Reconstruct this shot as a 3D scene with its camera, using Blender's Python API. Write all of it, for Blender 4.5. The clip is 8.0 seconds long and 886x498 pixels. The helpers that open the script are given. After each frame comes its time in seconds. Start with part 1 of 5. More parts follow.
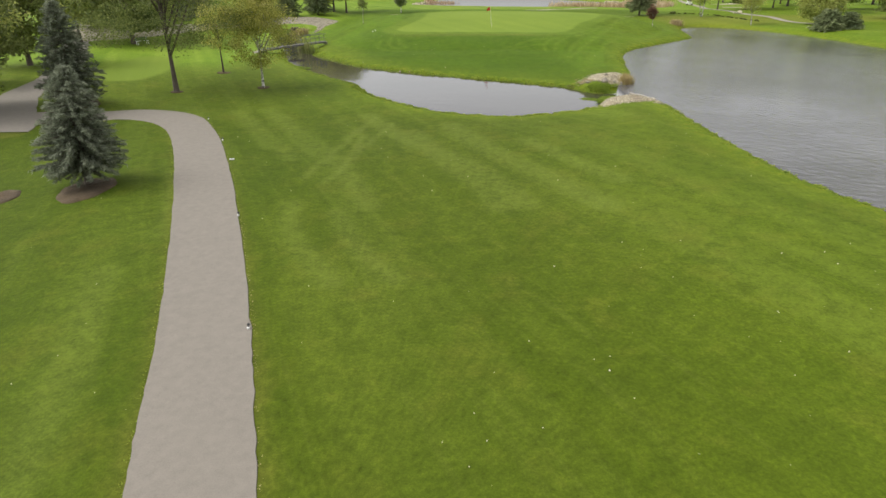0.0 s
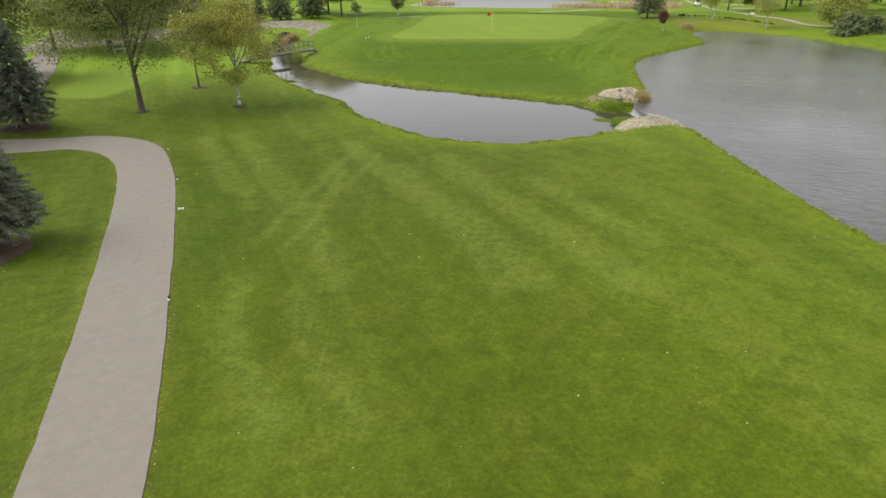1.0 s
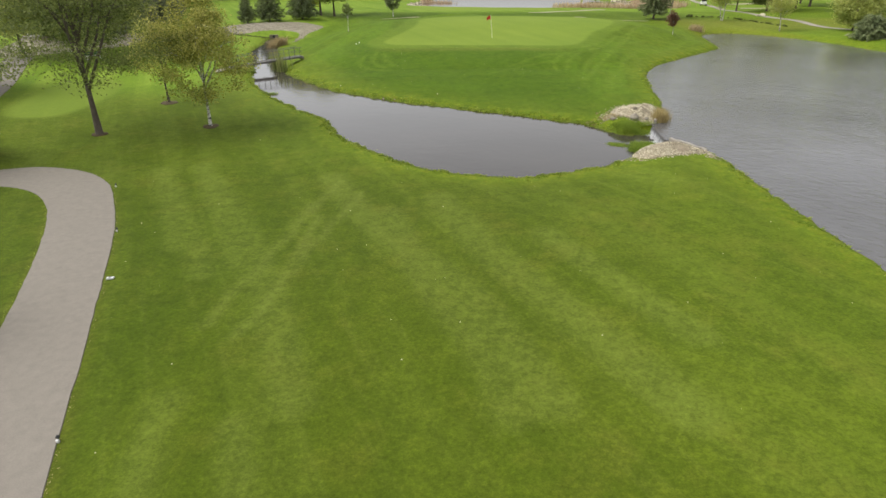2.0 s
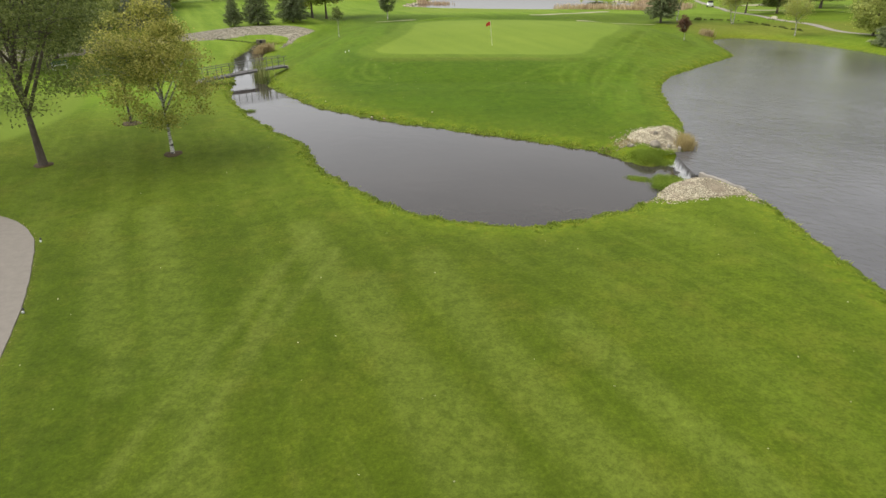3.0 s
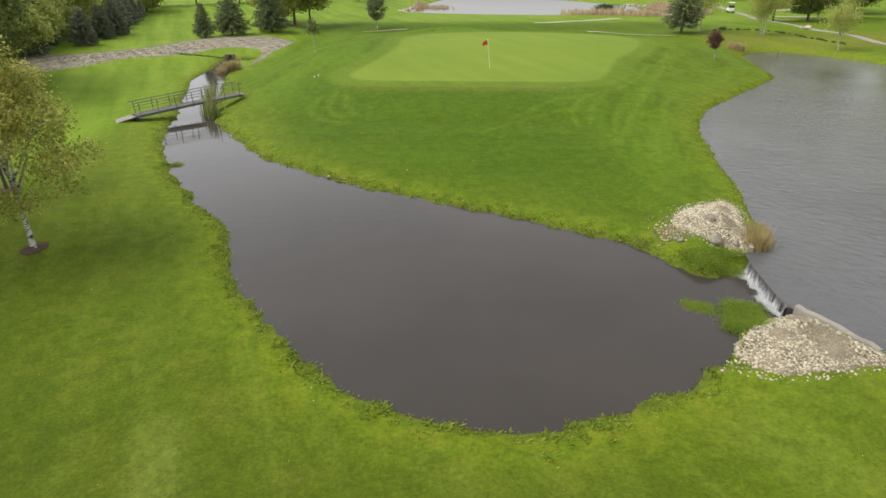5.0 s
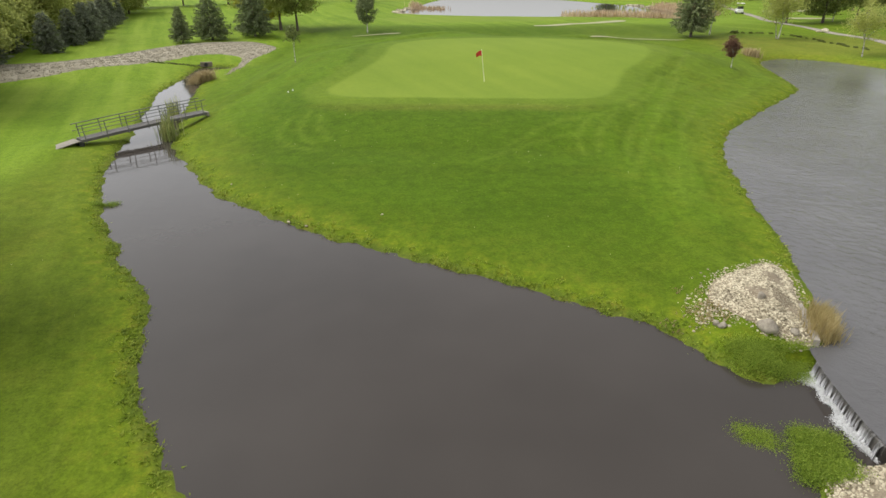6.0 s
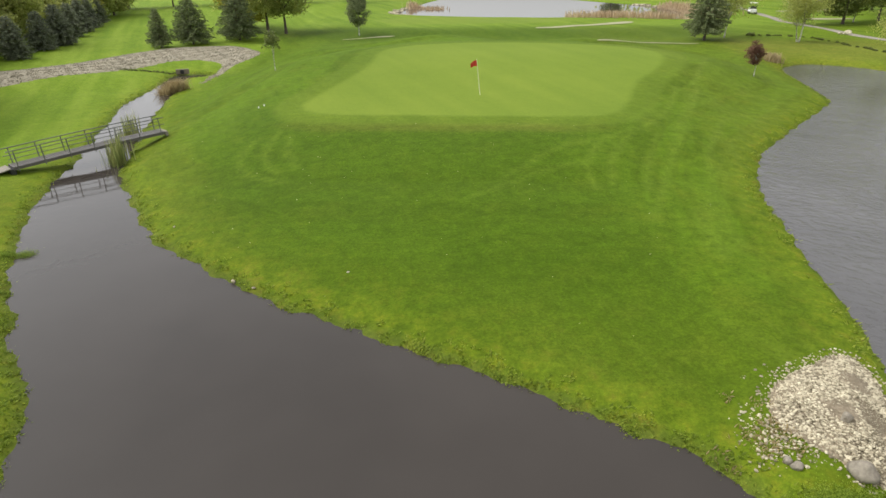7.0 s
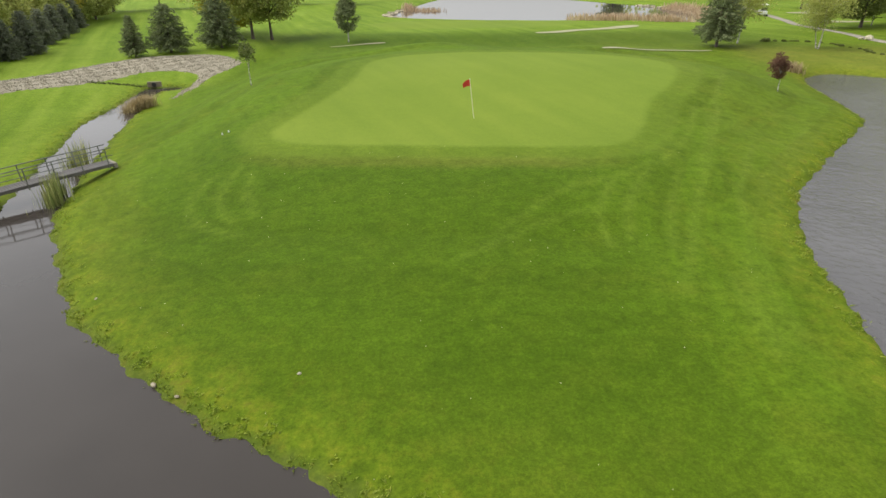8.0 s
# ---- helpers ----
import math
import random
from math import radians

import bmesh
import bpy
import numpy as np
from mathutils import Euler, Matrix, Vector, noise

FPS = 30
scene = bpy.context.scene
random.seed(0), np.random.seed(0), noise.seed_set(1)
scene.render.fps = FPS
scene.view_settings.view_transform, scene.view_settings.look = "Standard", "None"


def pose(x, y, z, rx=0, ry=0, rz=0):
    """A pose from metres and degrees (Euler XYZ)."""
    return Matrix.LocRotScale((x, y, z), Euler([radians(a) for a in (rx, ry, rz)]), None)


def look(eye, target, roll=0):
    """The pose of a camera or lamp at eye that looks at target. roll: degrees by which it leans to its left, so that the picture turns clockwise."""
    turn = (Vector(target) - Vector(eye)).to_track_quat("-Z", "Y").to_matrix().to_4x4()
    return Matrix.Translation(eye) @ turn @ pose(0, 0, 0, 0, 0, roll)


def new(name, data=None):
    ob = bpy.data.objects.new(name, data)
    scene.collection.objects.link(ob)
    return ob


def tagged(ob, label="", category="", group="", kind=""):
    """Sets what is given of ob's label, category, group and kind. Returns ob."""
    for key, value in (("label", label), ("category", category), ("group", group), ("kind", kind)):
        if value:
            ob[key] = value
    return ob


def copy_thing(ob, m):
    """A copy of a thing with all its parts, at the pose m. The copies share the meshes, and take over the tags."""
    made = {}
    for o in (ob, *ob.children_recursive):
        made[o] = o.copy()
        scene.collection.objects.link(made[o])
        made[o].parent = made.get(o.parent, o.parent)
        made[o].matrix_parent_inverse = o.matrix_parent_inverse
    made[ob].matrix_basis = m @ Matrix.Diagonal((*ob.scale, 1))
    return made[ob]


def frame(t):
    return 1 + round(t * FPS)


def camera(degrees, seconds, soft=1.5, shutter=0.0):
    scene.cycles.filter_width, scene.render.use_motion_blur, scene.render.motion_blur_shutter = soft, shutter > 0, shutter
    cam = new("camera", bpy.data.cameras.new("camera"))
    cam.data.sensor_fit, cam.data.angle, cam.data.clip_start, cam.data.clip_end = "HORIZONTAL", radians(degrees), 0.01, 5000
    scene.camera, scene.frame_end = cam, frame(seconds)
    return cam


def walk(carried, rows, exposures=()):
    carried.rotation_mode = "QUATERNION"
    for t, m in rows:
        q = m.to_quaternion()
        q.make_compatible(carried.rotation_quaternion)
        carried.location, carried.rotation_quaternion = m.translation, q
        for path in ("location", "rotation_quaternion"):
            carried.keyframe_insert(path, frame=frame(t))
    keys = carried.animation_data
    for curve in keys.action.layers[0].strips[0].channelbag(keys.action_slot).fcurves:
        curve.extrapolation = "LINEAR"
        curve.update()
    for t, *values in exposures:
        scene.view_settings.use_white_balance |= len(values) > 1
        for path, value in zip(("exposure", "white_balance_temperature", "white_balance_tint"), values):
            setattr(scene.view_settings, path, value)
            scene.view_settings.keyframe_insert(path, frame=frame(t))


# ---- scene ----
cam = camera(75.0, 8.0)
PATH = [
    (0, (2.424, -4.968, 8.316), (2.378, -3.160, 7.463), -0.03),
    (0.5, (2.589, -2.351, 8.566), (2.540, -0.544, 7.711), -0.14),
    (1, (2.691, 0.407, 8.817), (2.640, 2.213, 7.959), -0.19),
    (1.5, (2.755, 3.026, 9.043), (2.706, 4.830, 8.180), -0.20),
    (3, (2.882, 10.837, 9.726), (2.842, 12.636, 8.853), -0.20),
    (3.5, (3.172, 13.784, 9.820), (3.131, 15.583, 8.947), -0.11),
    (4, (3.474, 16.587, 10.044), (3.428, 18.385, 9.169), -0.13),
    (4.5, (3.753, 19.262, 10.277), (3.701, 21.059, 9.401), -0.18),
    (6, (4.725, 28.022, 10.744), (4.672, 29.816, 9.862), -0.38),
    (6.5, (5.085, 30.908, 10.740), (5.027, 32.701, 9.856), -0.44),
    (7, (5.419, 33.706, 10.760), (5.357, 35.498, 9.874), -0.55),
    (7.5, (5.732, 36.545, 10.915), (5.668, 38.336, 10.027), -0.62),
    (8, (5.938, 39.204, 11.198), (5.875, 40.993, 10.307), -0.75),
]
walk(cam, [(t, look(eye, target, roll)) for t, eye, target, roll in PATH])

# ---- world and light: a bright, evenly overcast day ----
SUN_UP, SUN_ROUND = radians(53), radians(270)
world = bpy.data.worlds.new("overcast_sky")
scene.world = world
world.use_nodes = True
wn, wl = world.node_tree.nodes, world.node_tree.links
wn.clear()
w_out = wn.new("ShaderNodeOutputWorld")
w_bg = wn.new("ShaderNodeBackground")
w_sky = wn.new("ShaderNodeTexSky")
w_sky.sky_type, w_sky.sun_disc = "NISHITA", False
w_sky.sun_elevation, w_sky.sun_rotation = SUN_UP, SUN_ROUND
w_sky.air_density, w_sky.dust_density, w_sky.ozone_density = 1.0, 3.0, 1.0
w_hue = wn.new("ShaderNodeHueSaturation")
w_hue.inputs["Saturation"].default_value = 0.1
w_bg.inputs["Strength"].default_value = 0.195
wl.new(w_sky.outputs[0], w_hue.inputs["Color"])
wl.new(w_hue.outputs[0], w_bg.inputs["Color"])
wl.new(w_bg.outputs[0], w_out.inputs["Surface"])

sun_data = bpy.data.lights.new("sun", "SUN")
sun_data.energy, sun_data.angle, sun_data.color = 0.85, radians(36), (1.0, 0.96, 0.9)
sun = new("sun", sun_data)
sun_dir = Vector((math.sin(SUN_ROUND) * math.cos(SUN_UP), math.cos(SUN_ROUND) * math.cos(SUN_UP), math.sin(SUN_UP)))
sun.matrix_world = look(sun_dir * 200, (0, 0, 0))
scene.view_settings.exposure = 0.42


# ---- materials ----
def nodes_of(name):
    m = bpy.data.materials.new(name)
    m.use_nodes = True
    nt = m.node_tree
    return m, nt, nt.nodes["Principled BSDF"], nt.nodes["Material Output"]


def add(nt, kind, **values):
    n = nt.nodes.new(kind)
    for key, value in values.items():
        n.inputs[key.replace("_", " ")].default_value = value
    return n


def ramp(nt, source, stops):
    n = nt.nodes.new("ShaderNodeValToRGB")
    el = n.color_ramp.elements
    while len(el) < len(stops):
        el.new(0.5)
    for e, (pos, col) in zip(el, stops):
        e.position = pos
        e.color = (*col, 1) if len(col) == 3 else col
    nt.links.new(source, n.inputs[0])
    return n.outputs[0]


def mixed(nt, fac, a, b, blend="MIX"):
    n = nt.nodes.new("ShaderNodeMix")
    n.data_type, n.blend_type = "RGBA", blend
    for value, slot in ((fac, 0), (a, 6), (b, 7)):
        if isinstance(value, (int, float)):
            n.inputs[slot].default_value = value
        elif isinstance(value, tuple):
            n.inputs[slot].default_value = (*value, 1)
        else:
            nt.links.new(value, n.inputs[slot])
    return n.outputs[2]


def calc(nt, op, a, b=0.0, c=0.0, clamp=False):
    n = nt.nodes.new("ShaderNodeMath")
    n.operation, n.use_clamp = op, clamp
    for k, value in enumerate((a, b, c)):
        if isinstance(value, (int, float)):
            n.inputs[k].default_value = value
        else:
            nt.links.new(value, n.inputs[k])
    return n.outputs[0]


def noise_at(nt, scale, detail=4.0, rough=0.55, stretch=None, turn=0.0, distort=0.0):
    co = nt.nodes.new("ShaderNodeTexCoord")
    n = add(nt, "ShaderNodeTexNoise", Scale=scale, Detail=detail, Roughness=rough, Distortion=distort)
    if stretch:
        mp = nt.nodes.new("ShaderNodeMapping")
        mp.vector_type = "TEXTURE"
        mp.inputs["Scale"].default_value = tuple(1 / v for v in stretch)
        mp.inputs["Rotation"].default_value = (0, 0, turn)
        nt.links.new(co.outputs["Object"], mp.inputs[0])
        nt.links.new(mp.outputs[0], n.inputs[0])
    else:
        nt.links.new(co.outputs["Object"], n.inputs[0])
    return n.outputs[0]


def bumped(nt, bsdf, height, strength=0.4, distance=0.02):
    b = add(nt, "ShaderNodeBump", Strength=strength, Distance=distance)
    nt.links.new(height, b.inputs["Height"])
    nt.links.new(b.outputs[0], bsdf.inputs["Normal"])


def attribute(nt, name):
    n = nt.nodes.new("ShaderNodeAttribute")
    n.attribute_name = name
    return n.outputs["Fac"]


def plain(name, stops, scale=8.0, rough=0.8, metal=0.0, bump=0.3, distance=0.01, detail=6.0, stretch=None):
    """A surface whose colour wanders between stops at two scales, with fine relief."""
    m, nt, bsdf, _ = nodes_of(name)
    fine, wide = noise_at(nt, scale, detail, 0.65, stretch), noise_at(nt, scale * 0.13, 3.0)
    both = calc(nt, "ADD", calc(nt, "MULTIPLY", fine, 0.6), calc(nt, "MULTIPLY", wide, 0.4))
    n = len(stops)
    col = ramp(nt, both, [(0.3 + 0.4 * k / max(1, n - 1), c) for k, c in enumerate(stops)])
    nt.links.new(col, bsdf.inputs["Base Color"])
    bsdf.inputs["Roughness"].default_value, bsdf.inputs["Metallic"].default_value = rough, metal
    if bump:
        bumped(nt, bsdf, fine, bump, distance)
    return m


def foliage(name, stops, glow=0.25, rough=0.6, spread=0.7):
    """Leaves that differ one by one and from clump to clump, and let some light through."""
    m, nt, bsdf, out = nodes_of(name)
    geo = nt.nodes.new("ShaderNodeNewGeometry")
    wide = noise_at(nt, 0.55, 3.0)
    info = nt.nodes.new("ShaderNodeObjectInfo")
    mix = calc(nt, "ADD", calc(nt, "MULTIPLY", geo.outputs["Random Per Island"], spread * 0.6), calc(nt, "MULTIPLY", wide, 1.1 - spread * 0.6))
    mix = calc(nt, "ADD", mix, calc(nt, "MULTIPLY_ADD", info.outputs["Random"], 0.16, -0.08))
    n = len(stops)
    col = ramp(nt, mix, [(0.2 + 0.6 * k / max(1, n - 1), c) for k, c in enumerate(stops)])
    nt.links.new(col, bsdf.inputs["Base Color"])
    bsdf.inputs["Roughness"].default_value = rough
    bsdf.inputs["Specular IOR Level"].default_value = 0.25
    tr = nt.nodes.new("ShaderNodeBsdfTranslucent")
    nt.links.new(col, tr.inputs["Color"])
    mx = nt.nodes.new("ShaderNodeMixShader")
    mx.inputs[0].default_value = glow
    nt.links.new(bsdf.outputs[0], mx.inputs[1])
    nt.links.new(tr.outputs[0], mx.inputs[2])
    nt.links.new(mx.outputs[0], out.inputs["Surface"])
    return m


def grass_material():
    m, nt, bsdf, _ = nodes_of("mown_grass")
    green, bank, rough, worn = (attribute(nt, a) for a in ("green", "bank", "rough", "worn"))
    wide = noise_at(nt, 0.09, 4.0, 0.6)
    mid = noise_at(nt, 0.55, 5.0, 0.65)
    fine = noise_at(nt, 9.0, 5.0, 0.75)
    blades = noise_at(nt, 26.0, 3.0, 0.8)
    # mower passes: long streaks in two directions, and rounds that follow the putting green
    streak = noise_at(nt, 1.0, 3.0, 0.5, (0.62, 0.035, 1.0), radians(25))
    streak2 = noise_at(nt, 1.0, 3.0, 0.5, (0.55, 0.03, 1.0), radians(6))
    rounds_n = nt.nodes.new("ShaderNodeTexNoise")
    rounds_n.noise_dimensions = "2D"
    rounds_n.inputs["Scale"].default_value, rounds_n.inputs["Detail"].default_value = 1.0, 3.0
    cmb = nt.nodes.new("ShaderNodeCombineXYZ")
    nt.links.new(calc(nt, "MULTIPLY", attribute(nt, "round"), 0.55), cmb.inputs[0])
    nt.links.new(calc(nt, "MULTIPLY", wide, 3.0), cmb.inputs[1])
    nt.links.new(cmb.outputs[0], rounds_n.inputs[0])
    patch = noise_at(nt, 0.2, 6.0, 0.72, distort=1.0)
    tuft = noise_at(nt, 2.2, 6.0, 0.8)
    blotch = noise_at(nt, 1.1, 7.0, 0.8, distort=0.6)
    scratch = noise_at(nt, 1.0, 4.0, 0.6, (2.6, 0.16, 1.0), radians(27), 0.3)
    scratch2 = noise_at(nt, 1.0, 5.0, 0.65, (0.8, 2.4, 1.0), radians(8), 0.8)
    lawn = ramp(nt, patch, [(0.32, (0.082, 0.124, 0.0058)), (0.48, (0.100, 0.146, 0.0080)), (0.68, (0.122, 0.166, 0.0112))])
    lawn = mixed(nt, calc(nt, "MULTIPLY", ramp(nt, streak, [(0.46, (0, 0, 0)), (0.56, (1, 1, 1))]), calc(nt, "MULTIPLY", wide, 0.75)), lawn, (0.152, 0.205, 0.021))
    lawn = mixed(nt, calc(nt, "MULTIPLY", ramp(nt, streak2, [(0.5, (0, 0, 0)), (0.6, (1, 1, 1))]), 0.3), lawn, (0.078, 0.122, 0.0064))
    lawn = mixed(nt, calc(nt, "MULTIPLY", ramp(nt, scratch, [(0.54, (0, 0, 0)), (0.68, (1, 1, 1))]), 0.28), lawn, (0.165, 0.21, 0.026))
    lawn = mixed(nt, calc(nt, "MULTIPLY", ramp(nt, rounds_n.outputs[0], [(0.46, (0, 0, 0)), (0.58, (1, 1, 1))]), calc(nt, "MULTIPLY", attribute(nt, "mound"), 0.55)), lawn, (0.142, 0.215, 0.0156))
    lawn = mixed(nt, calc(nt, "MULTIPLY", ramp(nt, scratch2, [(0.42, (1, 1, 1)), (0.54, (0, 0, 0))]), calc(nt, "MULTIPLY_ADD", attribute(nt, "mound"), 0.2, 0.12)), lawn, (0.07, 0.108, 0.0058))
    lawn = mixed(nt, calc(nt, "MULTIPLY", ramp(nt, blotch, [(0.38, (1, 1, 1)), (0.52, (0, 0, 0))]), 0.42), lawn, (0.07, 0.105, 0.006))
    lawn = mixed(nt, calc(nt, "MULTIPLY", ramp(nt, mid, [(0.52, (0, 0, 0)), (0.72, (1, 1, 1))]), 0.35), lawn, (0.165, 0.162, 0.022))
    # dark rough grass; far behind the green the same mix paints the hollow's shade
    lawn = mixed(nt, calc(nt, "MULTIPLY", rough, 0.62), lawn, mixed(nt, blotch, (0.034, 0.068, 0.0034), (0.088, 0.132, 0.0085)))
    lawn = mixed(nt, calc(nt, "MULTIPLY", attribute(nt, "track"), calc(nt, "MULTIPLY_ADD", tuft, 1.5, -0.22, True)), lawn, (0.205, 0.25, 0.045))
    lawn = mixed(nt, calc(nt, "MULTIPLY", attribute(nt, "band"), calc(nt, "MULTIPLY_ADD", tuft, 0.9, 0.0, True)), lawn, (0.185, 0.235, 0.036))
    lawn = mixed(nt, attribute(nt, "lush"), lawn, mixed(nt, 1.0, lawn, (0.80, 0.93, 0.55), "MULTIPLY"))
    # near lawn's colour lowered to imitate grass dimming when seen steeply from above
    lawn = mixed(nt, attribute(nt, "south_dim"), lawn, mixed(nt, 1.0, lawn, (0.72, 0.71, 0.71), "MULTIPLY"))
    fair = ramp(nt, calc(nt, "ADD", calc(nt, "MULTIPLY", streak, 0.6), calc(nt, "MULTIPLY", patch, 0.4)), [(0.38, (0.12, 0.20, 0.012)), (0.5, (0.155, 0.24, 0.018)), (0.62, (0.20, 0.285, 0.03))])
    lawn = mixed(nt, attribute(nt, "fairway"), lawn, fair)
    lawn = mixed(nt, calc(nt, "MULTIPLY", worn, calc(nt, "MULTIPLY_ADD", mid, 1.0, 0.1)), lawn, (0.2, 0.175, 0.036))
    weeds = ramp(nt, noise_at(nt, 1.6, 6.0, 0.75), [(0.35, (0.07, 0.115, 0.0048)), (0.5, (0.13, 0.185, 0.0084)), (0.60, (0.19, 0.215, 0.0132)), (0.70, (0.185, 0.15, 0.027))])
    lawn = mixed(nt, calc(nt, "MULTIPLY", bank, 0.62), lawn, weeds)
    lawn = mixed(nt, calc(nt, "MULTIPLY", attribute(nt, "mud"), calc(nt, "MULTIPLY_ADD", tuft, 0.9, -0.05, True)), lawn, (0.065, 0.07, 0.025))
    putting = ramp(nt, calc(nt, "ADD", calc(nt, "MULTIPLY", wide, 0.6), calc(nt, "MULTIPLY", streak, 0.4)), [(0.35, (0.142, 0.208, 0.0215)), (0.5, (0.158, 0.224, 0.0245)), (0.65, (0.182, 0.246, 0.029))])
    col = mixed(nt, green, lawn, putting)
    detail = calc(nt, "ADD", calc(nt, "MULTIPLY", fine, 0.45), calc(nt, "ADD", calc(nt, "MULTIPLY", blades, 0.25), calc(nt, "MULTIPLY", tuft, 0.3)))
    col = mixed(nt, calc(nt, "MULTIPLY_ADD", green, -0.62, 0.84), col, ramp(nt, detail, [(0.34, (0.45, 0.45, 0.40)), (0.5, (0.98, 0.98, 0.97)), (0.64, (1.56, 1.52, 1.44))]), "MULTIPLY")
    nt.links.new(col, bsdf.inputs["Base Color"])
    bsdf.inputs["Roughness"].default_value = 0.85
    bsdf.inputs["Specular IOR Level"].default_value = 0.1
    bumped(nt, bsdf, calc(nt, "MULTIPLY", detail, calc(nt, "MULTIPLY_ADD", green, -0.85, 1.0)), 0.7, 0.05)
    return m


def water_material(name, deep, ripple, strength, rough=0.05):
    m, nt, bsdf, _ = nodes_of(name)
    murk = ramp(nt, noise_at(nt, 0.12, 3.0), [(0.35, deep), (0.7, tuple(v * 1.3 for v in deep))])
    nt.links.new(murk, bsdf.inputs["Base Color"])
    bsdf.inputs["Roughness"].default_value = rough
    bsdf.inputs["IOR"].default_value = 1.333
    small = noise_at(nt, ripple * 0.85, 4.0, 0.6, (0.9, 1.15, 1.0), radians(-38), 0.9)
    large = noise_at(nt, ripple * 0.3, 2.0, 0.5, (0.5, 1.0, 1.0), radians(-35))
    gusts = ramp(nt, noise_at(nt, 0.05, 3.0), [(0.35, (0.25, 0.25, 0.25)), (0.65, (1, 1, 1))])
    bumped(nt, bsdf, calc(nt, "MULTIPLY", calc(nt, "ADD", small, large), gusts), strength, 0.1)
    return m


M = {}
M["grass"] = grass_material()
M["pond"] = water_material("still_brown_water", (0.043, 0.037, 0.032), 1.2, 0.11)
M["lake"] = water_material("rippled_water", (0.088, 0.085, 0.085), 3.0, 0.85, 0.1)
M["far_pond"] = water_material("bright_still_water", (0.06, 0.056, 0.05), 0.8, 0.02, 0.02)
M["asphalt"] = plain("grey_asphalt", [(0.172, 0.152, 0.124), (0.212, 0.187, 0.154), (0.245, 0.217, 0.18)], 34.0, 0.9, bump=0.35, distance=0.008)
M["mulch"] = plain("bark_mulch", [(0.04, 0.027, 0.013), (0.082, 0.056, 0.028), (0.135, 0.095, 0.05)], 14.0, 0.95, bump=0.9, distance=0.04)
M["stone"] = plain("pale_fieldstone", [(0.26, 0.23, 0.16), (0.40, 0.36, 0.262), (0.58, 0.53, 0.40)], 5.0, 0.85, bump=0.5)
M["boulder"] = plain("grey_boulder", [(0.15, 0.13, 0.10), (0.25, 0.22, 0.17), (0.34, 0.30, 0.24)], 6.0, 0.85, bump=0.5)
M["gravel"] = plain("gravel_bed", [(0.12, 0.095, 0.06), (0.24, 0.195, 0.13), (0.40, 0.33, 0.23)], 14.0, 0.95, bump=1.0, distance=0.06)
M["bark"] = plain("grey_brown_bark", [(0.06, 0.047, 0.038), (0.11, 0.088, 0.07), (0.16, 0.13, 0.105)], 9.0, 0.95, bump=0.9, distance=0.03, stretch=(1, 1, 0.25))
M["concrete"] = plain("weathered_concrete", [(0.18, 0.16, 0.13), (0.27, 0.243, 0.20), (0.36, 0.325, 0.275)], 6.0, 0.9, bump=0.3)
M["wet_concrete"] = plain("wet_dark_concrete", [(0.06, 0.055, 0.05), (0.10, 0.092, 0.082), (0.15, 0.14, 0.125)], 6.0, 0.5, bump=0.3)
M["deck"] = plain("grey_deck_boards", [(0.075, 0.07, 0.066), (0.12, 0.112, 0.105), (0.17, 0.158, 0.148)], 12.0, 0.85, bump=0.4)
M["steel"] = plain("weathered_steel_rail", [(0.10, 0.105, 0.095), (0.17, 0.175, 0.16), (0.24, 0.24, 0.225)], 15.0, 0.55, 0.4, bump=0.1)
M["black"] = plain("black_plastic", [(0.015, 0.015, 0.015), (0.035, 0.035, 0.034)], 20.0, 0.5, bump=0.1)
M["bench_green"] = plain("green_bench_paint", [(0.03, 0.09, 0.04), (0.05, 0.13, 0.06)], 14.0, 0.5, bump=0.1)
M["white"] = plain("white_paint", [(0.66, 0.66, 0.63), (0.8, 0.8, 0.77)], 12.0, 0.5, bump=0.05)
M["pole"] = plain("pale_yellow_pole", [(0.72, 0.68, 0.5), (0.8, 0.77, 0.6)], 12.0, 0.4, bump=0.05)
M["flag"] = plain("red_cloth", [(0.38, 0.022, 0.012), (0.52, 0.04, 0.018)], 30.0, 0.8, bump=0.2)
M["riprap"] = plain("grey_brown_riprap", [(0.22, 0.20, 0.145), (0.285, 0.258, 0.192), (0.37, 0.338, 0.255)], 5.0, 0.9, bump=0.5)
M["sand"] = plain("bunker_sand", [(0.29, 0.28, 0.16), (0.38, 0.355, 0.225)], 3.0, 0.95)
M["foam"] = plain("white_water", [(0.45, 0.45, 0.44), (0.66, 0.66, 0.65), (0.85, 0.86, 0.85)], 9.0, 0.6, bump=0.9, distance=0.06)
M["leaf_dry"] = plain("fallen_leaves", [(0.45, 0.40, 0.25), (0.62, 0.58, 0.42)], 40.0, 0.8, bump=0)
M["spruce"] = foliage("blue_spruce_needles", [(0.10, 0.122, 0.078), (0.21, 0.235, 0.16), (0.33, 0.35, 0.25)], 0.35, 0.7)
M["fir"] = foliage("dark_fir_needles", [(0.09, 0.12, 0.052), (0.18, 0.22, 0.098), (0.29, 0.32, 0.15)], 0.3, 0.7)
M["birch"] = foliage("yellowing_birch_leaves", [(0.13, 0.16, 0.035), (0.30, 0.32, 0.07), (0.50, 0.48, 0.115), (0.70, 0.63, 0.23)], 0.5, 0.5, 0.8)
M["locust"] = foliage("dark_green_leaves", [(0.065, 0.09, 0.026), (0.13, 0.165, 0.046), (0.21, 0.245, 0.07), (0.31, 0.34, 0.105)], 0.45, 0.5, 0.65)
